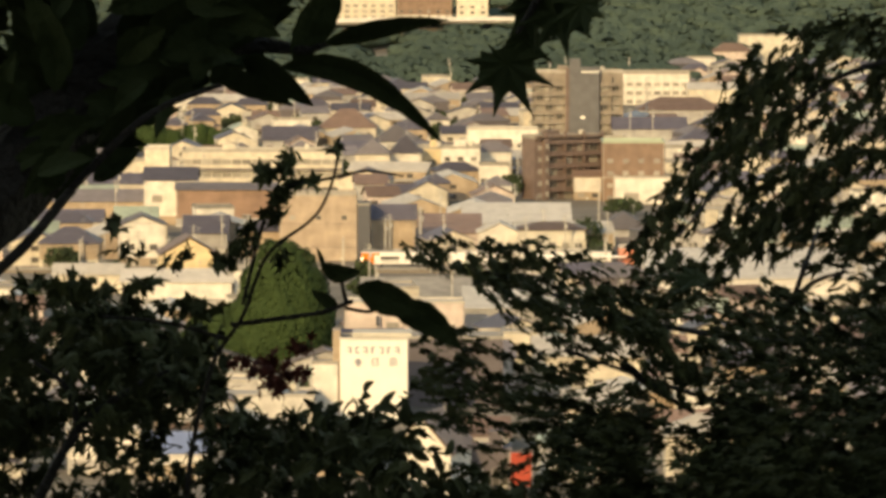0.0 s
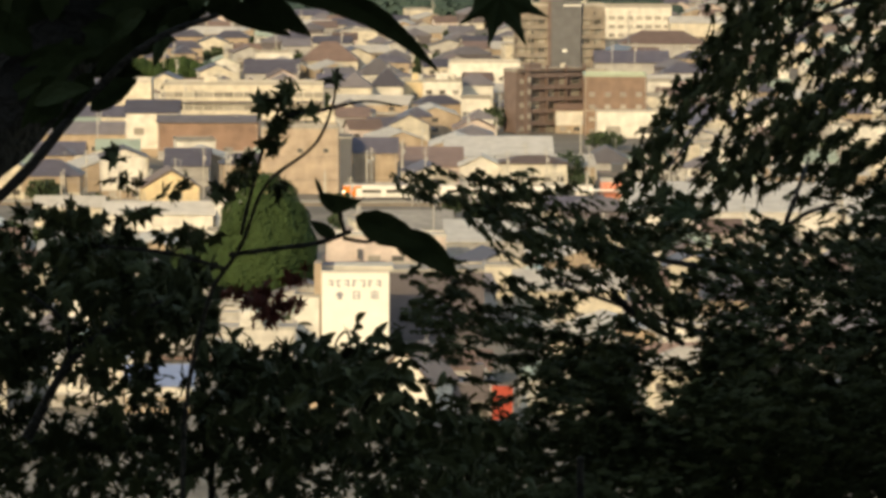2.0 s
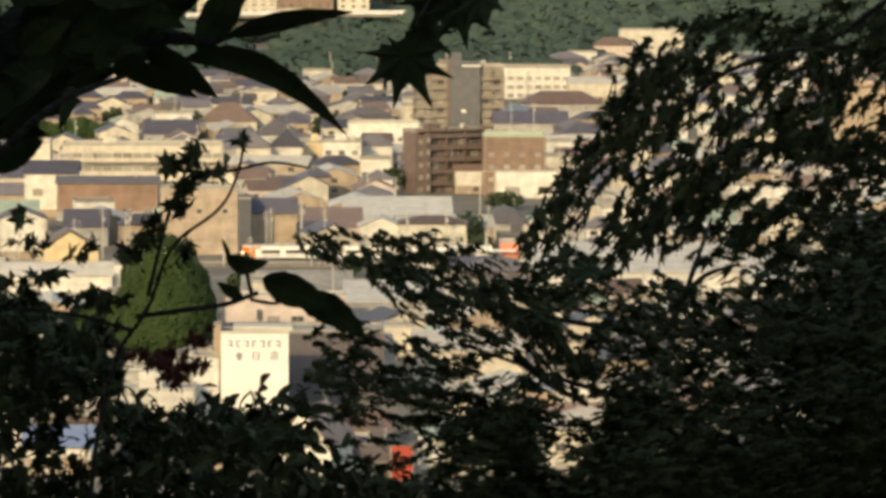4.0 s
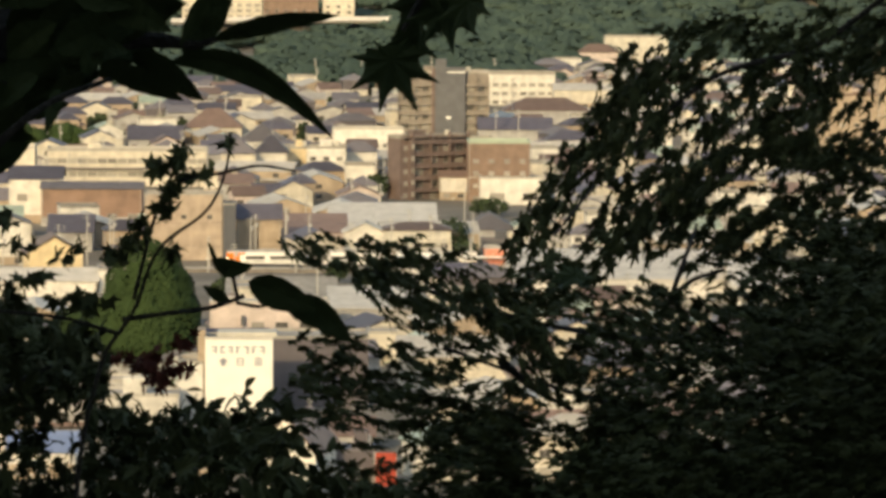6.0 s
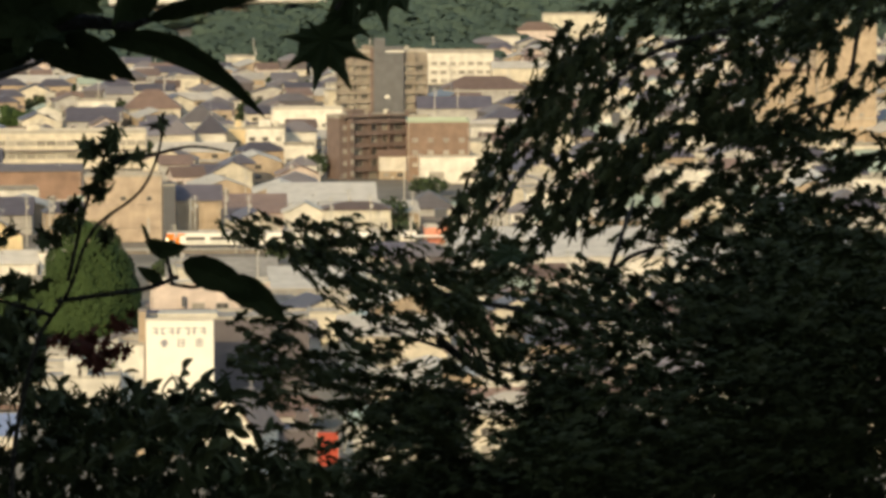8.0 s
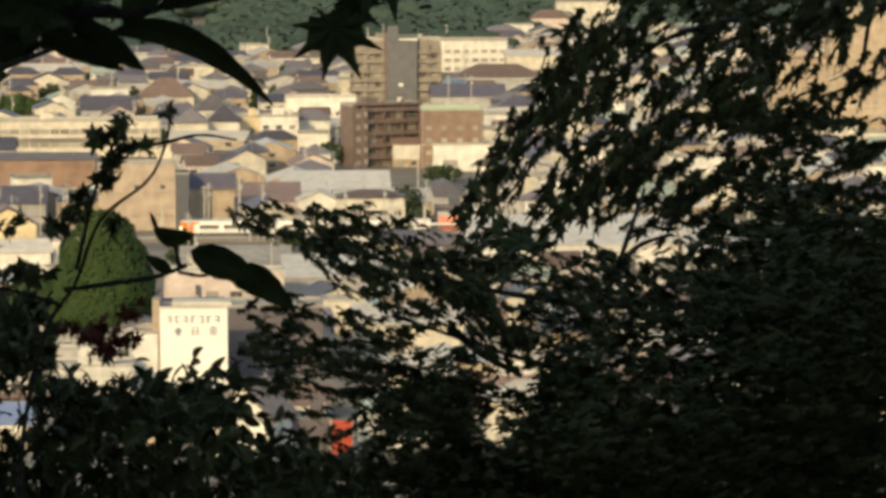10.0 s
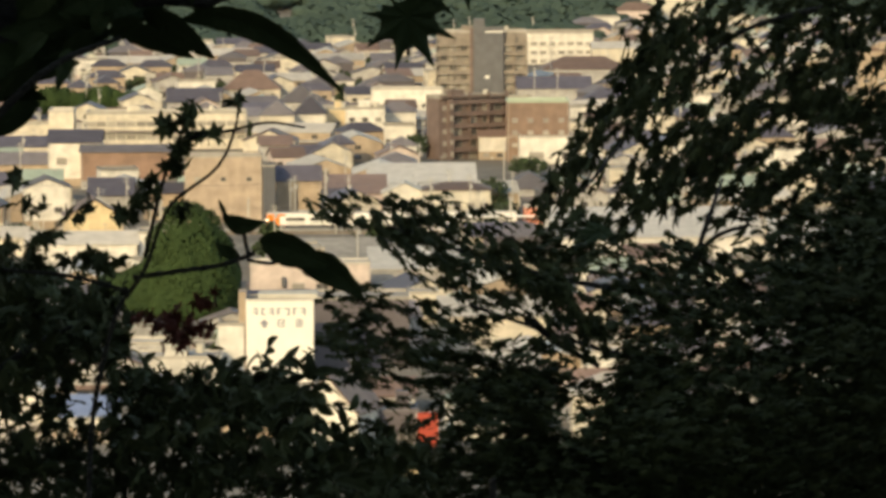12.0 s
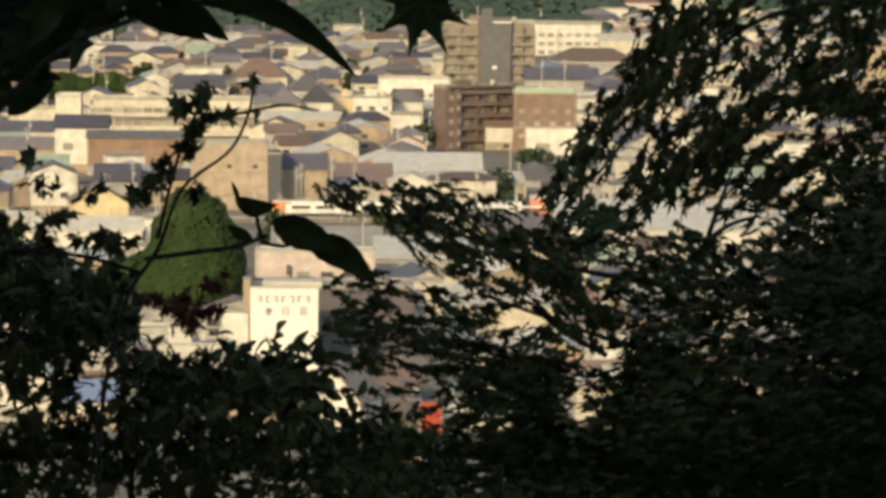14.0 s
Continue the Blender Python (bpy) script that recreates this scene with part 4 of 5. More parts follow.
tagged(new("far_houses", me), "far quarter of pale houses with grey and brown roofs", "houses", kind="stuff")

# ---------- town trees and the wooded hill ----------
def crown_places(n, r, h, z0):
    """Places through the outer half of an uneven crown."""
    out = []
    while len(out) < n:
        p = rng.normal(0, 1, 3)
        p /= np.linalg.norm(p) + 1e-9
        lump = 1 + 0.28 * noise.noise(Vector((p[0] * 2.2, p[1] * 2.2, p[2] * 2.2 + z0)))
        t = float(rng.uniform(0.55, 1.0)) * lump
        q = np.array([p[0] * r * t, p[1] * r * t, (p[2] * t + 1) * h / 2])
        out.append((q[0], q[1], q[2] + z0))
    return out


def crown_mesh(masses, n, size, shell=0.8, ruffle=0.28):
    """Foliage facing outwards over the skins of several rounded masses (x, y, z, radius, height)."""
    pl, nr = [], []
    for x, y, z, r, h in masses:
        p = rng.normal(0, 1, (n, 3))
        p /= np.linalg.norm(p, axis=1)[:, None]
        for q in p:
            lump = 1 + 0.16 * noise.noise(Vector((q[0] * 2.5 + x, q[1] * 2.5 + y, q[2] * 2.5 + z)))
            t = float(rng.uniform(shell, 1.0)) * lump
            pl.append((x + q[0] * r * t, y + q[1] * r * t, z + (q[2] * t + 1) * h / 2))
            nr.append((q[0] / r, q[1] / r, q[2] * 2 / h))
    nr = np.array(nr)
    nr = nr / np.linalg.norm(nr, axis=1)[:, None] + rng.normal(0, ruffle, nr.shape)
    ways = np.cross(nr, rng.normal(0, 1, nr.shape))
    return lay(CLUMP, pl, ways, nr, rng.uniform(0.7, 1.3, len(pl)) * size)


def tree(name, label, x, y, r, h, leaf, n, size, trunk=0.25, limbs=5):
    z = height(x, y)
    ob = thing(name, pose(x, y, z - 0.1), label, "tree")
    limb("trunk", [(0, 0, 0), (0.2, 0.1, h * 0.3), (-0.1, 0.1, h * 0.75)], 0.045 * h, 0.012 * h, ob)
    for k in range(limbs):
        a = k * 1.256 + 0.4
        limb("limb", [(0.1, 0.1, h * 0.3 + k * h * 0.06), (math.cos(a) * r * 0.4, math.sin(a) * r * 0.4, h * 0.5 + k * h * 0.05), (math.cos(a) * r * 0.75, math.sin(a) * r * 0.75, h * 0.62 + k * h * 0.05)],
             0.014 * h, 0.004 * h, ob)
    pl = crown_places(n, r, h * (1 - trunk), h * trunk)
    v, f = strew(CLUMP, pl, rng.uniform(0.6, 1.3, n) * size, 1.0)
    mesh_ob("crown", v, f, leaf, ob)
    return ob


for label, args in (("dark green round garden tree", (36.01, 1266.72, 4.6, 9.5)), ("small dark garden tree", (38.38, 1233.49, 3.2, 6.0)), ("dark tree beside the apartments", (20.15, 1489.40, 3.6, 7.5)),
                    ("low green tree by the flats", (50.79, 1414.82, 6.0, 5.0)), ("green tree by the railway", (33.48, 1215.77, 4.0, 4.5)), ("tree at the factory corner", (-76.73, 1173.60, 4.5, 5.5)),
                    ("clipped tree near the depot", (-91.72, 1215.77, 4.5, 6.0)), ("tree among roofs", (16.63, 1549.25, 3.5, 6.0)), ("tree beside white block", (82.40, 2132.85, 6.5, 8.0)), ("broad tree in a garden", (89.03, 1639.04, 7.0, 9.0))):
    tree("tree", label + " with dense foliage", *args, SHADE_TREE, 420, 1.0, trunk=0.12)

# small garden trees between the houses
garden = tree("garden_tree", "small dark green garden tree between the houses", -14.55, 1549.25, 2.6, 5.0, SHADE_TREE, 160, 1.1, trunk=0.15, limbs=2)
tagged(garden, group="garden trees")
for k in range(520):
    py = float(rng.uniform(900, 2400)) if k < 330 else float(rng.uniform(1650, 2210))
    px = float(rng.uniform(-0.088, 0.11)) * py
    if free(px, py) and abs(py - RAIL_Y) > 16 and min((px - p[0]) ** 2 + (py - p[1]) ** 2 for p in plots) > 81:
        copy_thing(garden, pose(px, py, height(px, py) - 0.1, 0, 0, float(rng.uniform(0, 360))))

# the great evergreen: a column with a rounded top, grown of several masses
gx, gy = -29.73, 933.59
big = thing("evergreen_tree", pose(gx, gy, 0), "huge sunlit olive-green evergreen with a rounded top", "tree")
limb("trunk", [(0, 0, 0), (0.3, 0.2, 7), (0, 0.3, 15), (0, 0, 22)], 0.8, 0.2, big)
v, f = crown_mesh([(0.2, 0, 3, 8.7, 25.0), (0, 0, 2, 9.4, 21), (-1.0, 0, 1, 9.9, 17), (0.5, 0, 1, 9.4, 22.5), (-11, 0, 1, 8.5, 14), (-5, 0, 1, 8, 17)], 7500, 0.62, 0.93, 0.16)
mesh_ob("crown", v, f, WOODS2, big)

# low tree belt behind the long block
belt = [(-104.6 + k * 2.3 + float(rng.uniform(-0.6, 0.6)), 1746.97 + float(rng.uniform(-3, 3)), 0.0, float(rng.uniform(2.8, 4.2)), 8.6 + 1.2 * math.sin(k * 0.9)) for k in range(14)]
v, f = crown_mesh(belt, 520, 0.9, 0.85, 0.2)
tagged(mesh_ob("tree_belt", v, f, WOODS2), "low olive-green belt of trees behind the long block", "trees", kind="stuff")

# woods on the far hill
masses = []
yy = 2216.0
while yy < 2810:
    xx = -270.0
    while xx < 370:
        px, py = xx + float(rng.uniform(-9, 9)), yy + float(rng.uniform(-9, 9))
        if free(px, py) and (py > 2450 or px < 108) and py > 2210 and rng.random() < 0.95:
            masses.append((px, py, height(px, py), float(rng.uniform(8.0, 13.0)), float(rng.uniform(6, 9.5))))
        xx += 10.0
    yy += 26 if yy < 2440 else 12 + (yy - 2440) * 0.05
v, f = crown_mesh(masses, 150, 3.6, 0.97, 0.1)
tagged(mesh_ob("hill_woods", v, f, HAZED_WOODS), "dense woods covering the far hill, distance haze mixed into their green", "woods", kind="stuff")

# unseen woods added above and behind the path to keep the near leaves shaded
pl, sz = [], []
for k in range(420):
    px, py = float(rng.uniform(-110, 70)), float(rng.uniform(-120, -6))
    h = float(rng.uniform(7, 12))
    for q in crown_places(60, 4.0, h, 0.0):
        pl.append((px + q[0], py + q[1], q[2] + height(px, py)))
        sz.append(float(rng.uniform(1.0, 2.0)))
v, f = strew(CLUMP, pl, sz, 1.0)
tagged(mesh_ob("slope_woods", v, f, HAZED_WOODS), "added unseen woods on the slope above the path, shading the near plants", "woods", kind="stuff")

# ---------- near plants ----------
def crown_of(name, parent, clouds, shape, size, tilt, mat, label=""):
    pl = []
    for c in clouds:
        pl += c
    v, f = strew(shape, pl, rng.uniform(0.7, 1.2, len(pl)) * size, tilt)
    return mesh_ob(name, v, f, mat, parent, label)


# the maple: trunk off to the side, limbs reaching in, tiered sprays of small star leaves
maple = thing("maple_tree", Matrix.Identity(4), "dark shaded maple with tiered sprays of small leaves", "tree")
limb("trunk", [(1.75, 7.4, 89.0), (1.72, 7.3, 92), (1.55, 7.3, 94.4), (1.5, 7.5, 96.5)], 0.11, 0.05, maple)
limb("limb", [(1.6, 7.3, 93.9), (0.6559, 7.0000, 94.3271), (0.3844, 6.4000, 94.4136), (0.2159, 6.1000, 94.4685), (0.0510, 6.0000, 94.5312)], 0.007, 0.002, maple)
limb("limb", [(1.65, 7.3, 93.4), (0.5303, 6.6000, 94.2465), (0.2892, 6.2000, 94.3691), (0.1452, 6.0000, 94.4367)], 0.0042, 0.002, maple)
limb("limb", [(1.52, 7.4, 95.4), (0.7970, 7.8000, 94.7570), (0.6215, 8.0000, 94.6794), (0.4881, 8.0000, 94.5632), (0.3537, 7.6000, 94.4573)], 0.0055, 0.002, maple)
limb("twig", [(0.4136, 6.3000, 94.4228), (0.4277, 6.2000, 94.4737), (0.4448, 6.2000, 94.5225), (0.4693, 6.3000, 94.5643)], 0.005, 0.002, maple)
limb("twig", [(0.4208, 6.2000, 94.4703), (0.4553, 6.2000, 94.5016), (0.4969, 6.2000, 94.5155)], 0.004, 0.002, maple)
limb("twig", [(0.9362, 7.8000, 94.7570), (0.9111, 7.8000, 94.6351), (0.8613, 7.9000, 94.5951)], 0.004, 0.002, maple)
limb("twig", [(0.2160, 6.1000, 94.4136), (0.2572, 6.1000, 94.3793), (0.3051, 6.1000, 94.3518)], 0.006, 0.003, maple)
upper = []
# the outer arm, drooping to its tip, and the one behind it
upper.append(bough([(0.6065, 8.000, 94.7376), (0.5003, 8.000, 94.6546), (0.4601, 8.000, 94.5973), (0.4029, 8.000, 94.5222), (0.3574, 8.000, 94.4478), (0.3323, 8.000, 94.3841)], 0.0960, 0.0576, 62, 0.0759))
upper.append(bough([(0.5306, 8.000, 94.6840), (0.4905, 8.000, 94.6259), (0.4504, 8.000, 94.5588)], 0.0537, 0.0384, 21, 0.0536))
upper.append(bough([(0.6381, 8.000, 94.6884), (0.5694, 8.000, 94.5972), (0.5176, 8.000, 94.5399), (0.4891, 8.000, 94.4826), (0.4507, 8.000, 94.4063)], 0.0806, 0.0461, 42, 0.0714))
upper.append(bough([(0.4864, 8.000, 94.4736), (0.4686, 8.000, 94.4197), (0.3969, 8.000, 94.3749), (0.3431, 8.000, 94.3661)], 0.0384, 0.0230, 13, 0.0536))
# crown along the top and the dark corner of it
upper.append(bough([(0.9156, 8.000, 94.7641), (0.7991, 8.000, 94.7508), (0.6916, 8.000, 94.7465), (0.5886, 8.000, 94.7421)], 0.0614, 0.0499, 45, 0.0714))
upper.append(bough([(0.8799, 8.000, 94.7418), (0.8175, 8.000, 94.6703), (0.7550, 8.000, 94.6211), (0.7104, 8.000, 94.5629)], 0.0921, 0.0614, 59, 0.0759))
upper.append(bough([(0.7052, 8.000, 94.7062), (0.6652, 8.000, 94.6347), (0.6162, 8.000, 94.5631), (0.5761, 8.000, 94.4914)], 0.0461, 0.0307, 21, 0.0625))
upper.append(bough([(0.7996, 8.000, 94.6614), (0.7500, 8.000, 94.7062), (0.6918, 8.000, 94.6973)], 0.0384, 0.0307, 13, 0.0536))
upper.append(bough([(1.0051, 8.000, 94.7954), (0.9426, 8.000, 94.7507), (0.8846, 8.000, 94.6971)], 0.0614, 0.0461, 35, 0.0670))
upper.append(bough([(1.0151, 8.000, 94.6611), (0.9794, 8.000, 94.6343), (0.9347, 8.000, 94.5985)], 0.0307, 0.0230, 11, 0.0536))
# tiers that lie level farther in
upper.append(bough([(0.8990, 8.000, 94.5645), (0.8540, 8.000, 94.5672), (0.7913, 8.000, 94.5494)], 0.0345, 0.0276, 24, 0.0580))
upper.append(bough([(0.7912, 8.000, 94.5538), (0.7283, 8.000, 94.5674), (0.6566, 8.000, 94.5585), (0.6208, 8.000, 94.5317)], 0.0338, 0.0261, 19, 0.0536))
upper.append(bough([(1.0252, 8.000, 94.5266), (0.9173, 8.000, 94.5133), (0.8006, 8.000, 94.4892), (0.6749, 8.000, 94.4661), (0.5988, 8.000, 94.4240)], 0.0430, 0.0276, 46, 0.0670))
upper.append(bough([(1.0078, 8.000, 94.4502), (0.9178, 8.000, 94.4413), (0.8099, 8.000, 94.4415), (0.7317, 8.000, 94.4300), (0.6214, 8.000, 94.3880)], 0.0430, 0.0261, 42, 0.0670))
upper.append(bough([(0.6209, 8.000, 94.5093), (0.5672, 8.000, 94.4734), (0.5224, 8.000, 94.4358)], 0.0307, 0.0200, 14, 0.0536))
upper.append(bough([(0.6031, 8.000, 94.4734), (0.5494, 8.000, 94.4241), (0.4956, 8.000, 94.4107)], 0.0261, 0.0154, 11, 0.0446))
upper.append(bough([(0.6658, 8.000, 94.5002), (0.6120, 8.000, 94.4823), (0.5581, 8.000, 94.5004)], 0.0230, 0.0169, 10, 0.0446))
upper.append(sprays(26, 0.8237, 8.00, 94.3763, 0.1116, 0.0290, 0.40, 3.00, 0.0625, 5, holes=0.20))
v, f = leafage(upper, HANGING, 0.028, 0.45)
mesh_ob("crown", v, f, LEAF, maple)
lower = []
# the long arm that reaches out over the roofs
lower.append(bough([(-0.0382, 6.000, 94.5648), (0.0053, 6.000, 94.5580), (0.0523, 6.000, 94.5444), (0.0926, 6.000, 94.5342)], 0.0099, 0.0307, 22, 0.0308, 6, 0.26))
lower.append(bough([(0.0590, 6.000, 94.5411), (0.1235, 6.000, 94.5241), (0.1894, 6.000, 94.4997), (0.2560, 6.000, 94.4867)], 0.0297, 0.0495, 56, 0.0375, 6, 0.26))
lower.append(bough([(0.0455, 6.000, 94.5108), (0.0993, 6.000, 94.4958), (0.1598, 6.000, 94.4835)], 0.0119, 0.0228, 19, 0.0308, 6, 0.26))
lower.append(bough([(0.1934, 6.000, 94.4970), (0.2473, 6.000, 94.4496), (0.2844, 6.000, 94.4055)], 0.0446, 0.0396, 47, 0.0402, 6, 0.26))
lower.append(bough([(0.2270, 6.000, 94.4901), (0.2674, 6.000, 94.5103), (0.2842, 6.000, 94.5440)], 0.0297, 0.0228, 24, 0.0402, 6, 0.26))
lower.append(bough([(0.0858, 6.000, 94.4500), (0.1463, 6.000, 94.4397), (0.2136, 6.000, 94.4361)], 0.0198, 0.0129, 15, 0.0335, 6, 0.26))
lower.append(bough([(0.0589, 6.000, 94.4230), (0.1060, 6.000, 94.4094), (0.1531, 6.000, 94.4228)], 0.0129, 0.0129, 6, 0.0308, 6, 0.26))
# tiers below the open strip
lower.append(bough([(0.2944, 6.000, 94.4832), (0.3617, 6.000, 94.4898), (0.4561, 6.000, 94.4930), (0.5639, 6.000, 94.5096)], 0.0297, 0.0268, 52, 0.0469, 6, 0.26))
lower.append(bough([(0.3012, 6.000, 94.4596), (0.3752, 6.000, 94.4695), (0.4697, 6.000, 94.4625), (0.5641, 6.000, 94.4758)], 0.0168, 0.0198, 33, 0.0469, 6, 0.26))
lower.append(bough([(0.3551, 6.000, 94.4290), (0.4158, 6.000, 94.4458), (0.4968, 6.000, 94.4388), (0.5642, 6.000, 94.4488)], 0.0198, 0.0218, 33, 0.0469, 6, 0.26))
lower.append(bough([(0.2675, 6.000, 94.4292), (0.3214, 6.000, 94.4359), (0.3618, 6.000, 94.4425)], 0.0119, 0.0119, 13, 0.0368, 6, 0.26))
lower.append(bough([(0.1867, 6.000, 94.3957), (0.2406, 6.000, 94.3854), (0.2945, 6.000, 94.3954)], 0.0099, 0.0119, 4, 0.0368, 6, 0.26))
# the dim spray before the dark hall
lower.append(bough([(-0.0319, 6.000, 94.4233), (-0.0016, 6.000, 94.4353), (0.0354, 6.000, 94.4433)], 0.0069, 0.0109, 9, 0.0268, 6, 0.26))
lower.append(bough([(-0.0252, 6.000, 94.3861), (0.0319, 6.000, 94.3961), (0.0925, 6.000, 94.3959), (0.1531, 6.000, 94.4059)], 0.0396, 0.0327, 47, 0.0402, 6, 0.26))
lower.append(bough([(-0.0018, 6.000, 94.3522), (0.0521, 6.000, 94.3554), (0.1059, 6.000, 94.3688)], 0.0149, 0.0198, 16, 0.0335, 6, 0.26))
lower.append(bough([(-0.0218, 6.000, 94.4064), (0.0118, 6.000, 94.4164), (0.0522, 6.000, 94.4230)], 0.0079, 0.0109, 10, 0.0268, 6, 0.26))
# the deep shade under the tree
lower.append(sprays(840, 0.5410, 6.00, 94.3625, 0.2243, 0.0686, 0.60, 3.00, 0.0502, 5, holes=0.08))
lower.append(sprays(1344, 0.6689, 6.00, 94.4519, 0.1373, 0.1105, 0.60, 3.00, 0.0502, 5, holes=0.00))
lower.append(sprays(324, 0.3014, 6.00, 94.3225, 0.1406, 0.0352, 0.50, 3.00, 0.0469, 5, holes=0.16))
lower.append(sprays(60, 0.1480, 6.00, 94.3281, 0.0452, 0.0335, 0.40, 2.90, 0.0402, 5, holes=0.30))
lower.append(sprays(300, 0.2981, 6.00, 94.2700, 0.1507, 0.0368, 0.50, 3.00, 0.0469, 5, holes=0.30))
lower.append(sprays(624, 0.5654, 6.00, 94.2351, 0.2009, 0.0368, 0.50, 3.00, 0.0502, 5, holes=0.10))
lower.append(sprays(336, 0.6090, 6.00, 94.2961, 0.1306, 0.0435, 0.50, 3.00, 0.0502, 5, holes=0.10))
lower.append(sprays(504, 0.1767, 6.00, 94.1821, 0.2176, 0.0368, 0.50, 3.00, 0.0469, 5, holes=0.12))
lower.append(sprays(504, 0.5487, 6.00, 94.1807, 0.2511, 0.0368, 0.50, 3.00, 0.0469, 5, holes=0.12))
lower.append(sprays(504, 0.2037, 6.00, 94.2278, 0.2578, 0.0285, 0.50, 3.00, 0.0469, 5, holes=0.12))
v, f = leafage(lower, HANGING, 0.0175, 0.62)
mesh_ob("lower_crown", v, f, LEAF, maple)

# drooping maple leaves that hang in from above
hang = thing("maple_branch", Matrix.Identity(4), "hanging maple branch with a few large star leaves", "branch")
limb("twig", [(0.35, 4.1, 96.2), (0.1032, 4.1000, 94.9681), (0.0804, 4.1000, 94.9088), (0.0599, 4.1000, 94.8723)], 0.008, 0.002, hang)
limb("trunk", [(1.1, 4.6, 90.6), (0.9, 4.4, 93.5), (0.6, 4.2, 95.6), (0.35, 4.1, 96.2)], 0.05, 0.009, hang)


def star_leaf(x, y, z, size, rx, ry, rz, parent):
    sv, sf = STAR
    return mesh_ob("leaf", sv * size, sf, BIGLEAF, parent, at=pose(x, y, z, rx, ry, rz))


star_leaf(0.0512, 4.1000, 94.8485, 0.046, -92, -14, 4, hang)
star_leaf(0.0942, 4.1000, 94.8915, 0.040, -96, 0, -8, hang)
star_leaf(0.0740, 4.1200, 94.8946, 0.038, -84, 15, 24, hang)
star_leaf(0.1119, 4.0800, 94.8966, 0.034, -105, -15, -30, hang)
star_leaf(0.0650, 4.1300, 94.8668, 0.030, -85, -40, 10, hang)
star_leaf(0.0804, 4.1000, 94.9088, 0.036, -95, 0, 120, hang)


star_leaf(0.2859, 5.7000, 94.5469, 0.040, -150, 10, -40, maple)
star_leaf(0.2805, 5.7200, 94.5402, 0.034, -140, -25, -70, maple)


# the broadleaf tree with its long pointed leaves
broad = thing("broadleaf_tree", Matrix.Identity(4), "shaded broadleaf tree with long pointed leaves", "tree")
limb("trunk", [(-0.62, 3.1, 90.9), (-0.57, 3.15, 92.5), (-0.47, 3.2, 94.0), (-0.3275, 3.2000, 94.7392), (-0.2702, 3.2500, 94.8153), (-0.2225, 3.3000, 94.8714), (-0.1696, 3.3500, 94.9181), (-0.1378, 3.4000, 94.9925)], 0.045, 0.020, broad)
limb("limb", [(-0.3096, 3.2000, 94.7284), (-0.2647, 3.1800, 94.7658), (-0.2268, 3.2000, 94.8109), (-0.1837, 3.2000, 94.8503), (-0.1416, 3.2200, 94.8674)], 0.0042, 0.0018, broad)
limb("limb", [(-0.2225, 3.3000, 94.8714), (-0.1672, 3.3000, 94.8862), (-0.1230, 3.3000, 94.8899), (-0.0880, 3.3000, 94.8862)], 0.012, 0.003, broad)
limb("twig", [(-0.0880, 3.3000, 94.8862), (-0.0714, 3.3000, 94.8917), (-0.0530, 3.3000, 94.8991)], 0.0025, 0.0015, broad)
limb("twig", [(-0.1267, 3.3000, 94.8825), (-0.1120, 3.3000, 94.8733), (-0.0973, 3.3000, 94.8604)], 0.0025, 0.0015, broad)


def long_leaf(base, tip, wide, sag, parent, twist=25.0, mat=None):
    """One arched blade from base to tip, folded at the midrib, sagging between."""
    a, b = Vector(base), Vector(tip)
    run = b - a
    length = run.length
    way = run.normalized()
    face = Matrix.Rotation(radians(twist), 3, way) @ Vector((0, -1, 0))
    across = way.cross(face).normalized()
    face = across.cross(way)
    v, f = [], []
    n = 12
    for i in range(n + 1):
        t = i / n
        w = wide * 0.5 * (math.sin(math.pi * t ** 0.85) ** 0.75 if 0 < t < 1 else 0.03) * (1 - 0.25 * t)
        w *= 1 + 0.05 * math.sin(i * 2.6)
        mid = a + run * t + Vector((0, 0, sag * length * 4 * t * (1 - t)))
        v += [mid - across * w + face * w * 0.25, mid, mid + across * w + face * w * 0.25]
    for i in range(n):
        k = i * 3
        f += [(k, k + 1, k + 4, k + 3), (k + 1, k + 2, k + 5, k + 4)]
    return mesh_ob("leaf", v, f, mat or BIGLEAF, parent)


long_leaf((-0.1061, 3.3000, 94.8759), (0.0000, 3.2800, 94.8268), 0.021, 0.15, broad, 10)
long_leaf((-0.0781, 3.3000, 94.8899), (0.0040, 3.2500, 94.9075), 0.016, 0.04, broad)
long_leaf((-0.1304, 3.3000, 94.8806), (-0.0835, 3.2800, 94.8510), 0.024, 0.05, broad)
long_leaf((-0.0972, 3.3000, 94.8788), (-0.0647, 3.3000, 94.9340), 0.03, 0.05, broad)
long_leaf((-0.1488, 3.3000, 94.8714), (-0.0973, 3.3000, 94.8501), 0.02, 0.05, broad)
for k in range(215):
    t = float(rng.uniform(0, 1))
    bx = -0.30 + 0.155 * t
    bz = 94.8935 + float(rng.uniform(-0.012 - 0.05 * (t < 0.42), 0.11)) - 0.02 * (1 - t)
    ln = float(rng.uniform(0.035, 0.062)) if t > 0.45 else float(rng.uniform(0.045, 0.085))
    an = float(rng.uniform(-0.45, 0.7)) if t > 0.45 else float(rng.uniform(1.2, 4.1 - 3.4 * t))
    py = 3.3 + float(rng.uniform(-.08, .1))
    long_leaf((bx, py, bz), (bx + ln * math.cos(an), py + float(rng.uniform(-.04, .04)), bz + ln * math.sin(an) * 0.8),
              float(rng.uniform(0.02, 0.03)), 0.06, broad, float(rng.uniform(-40, 40)))

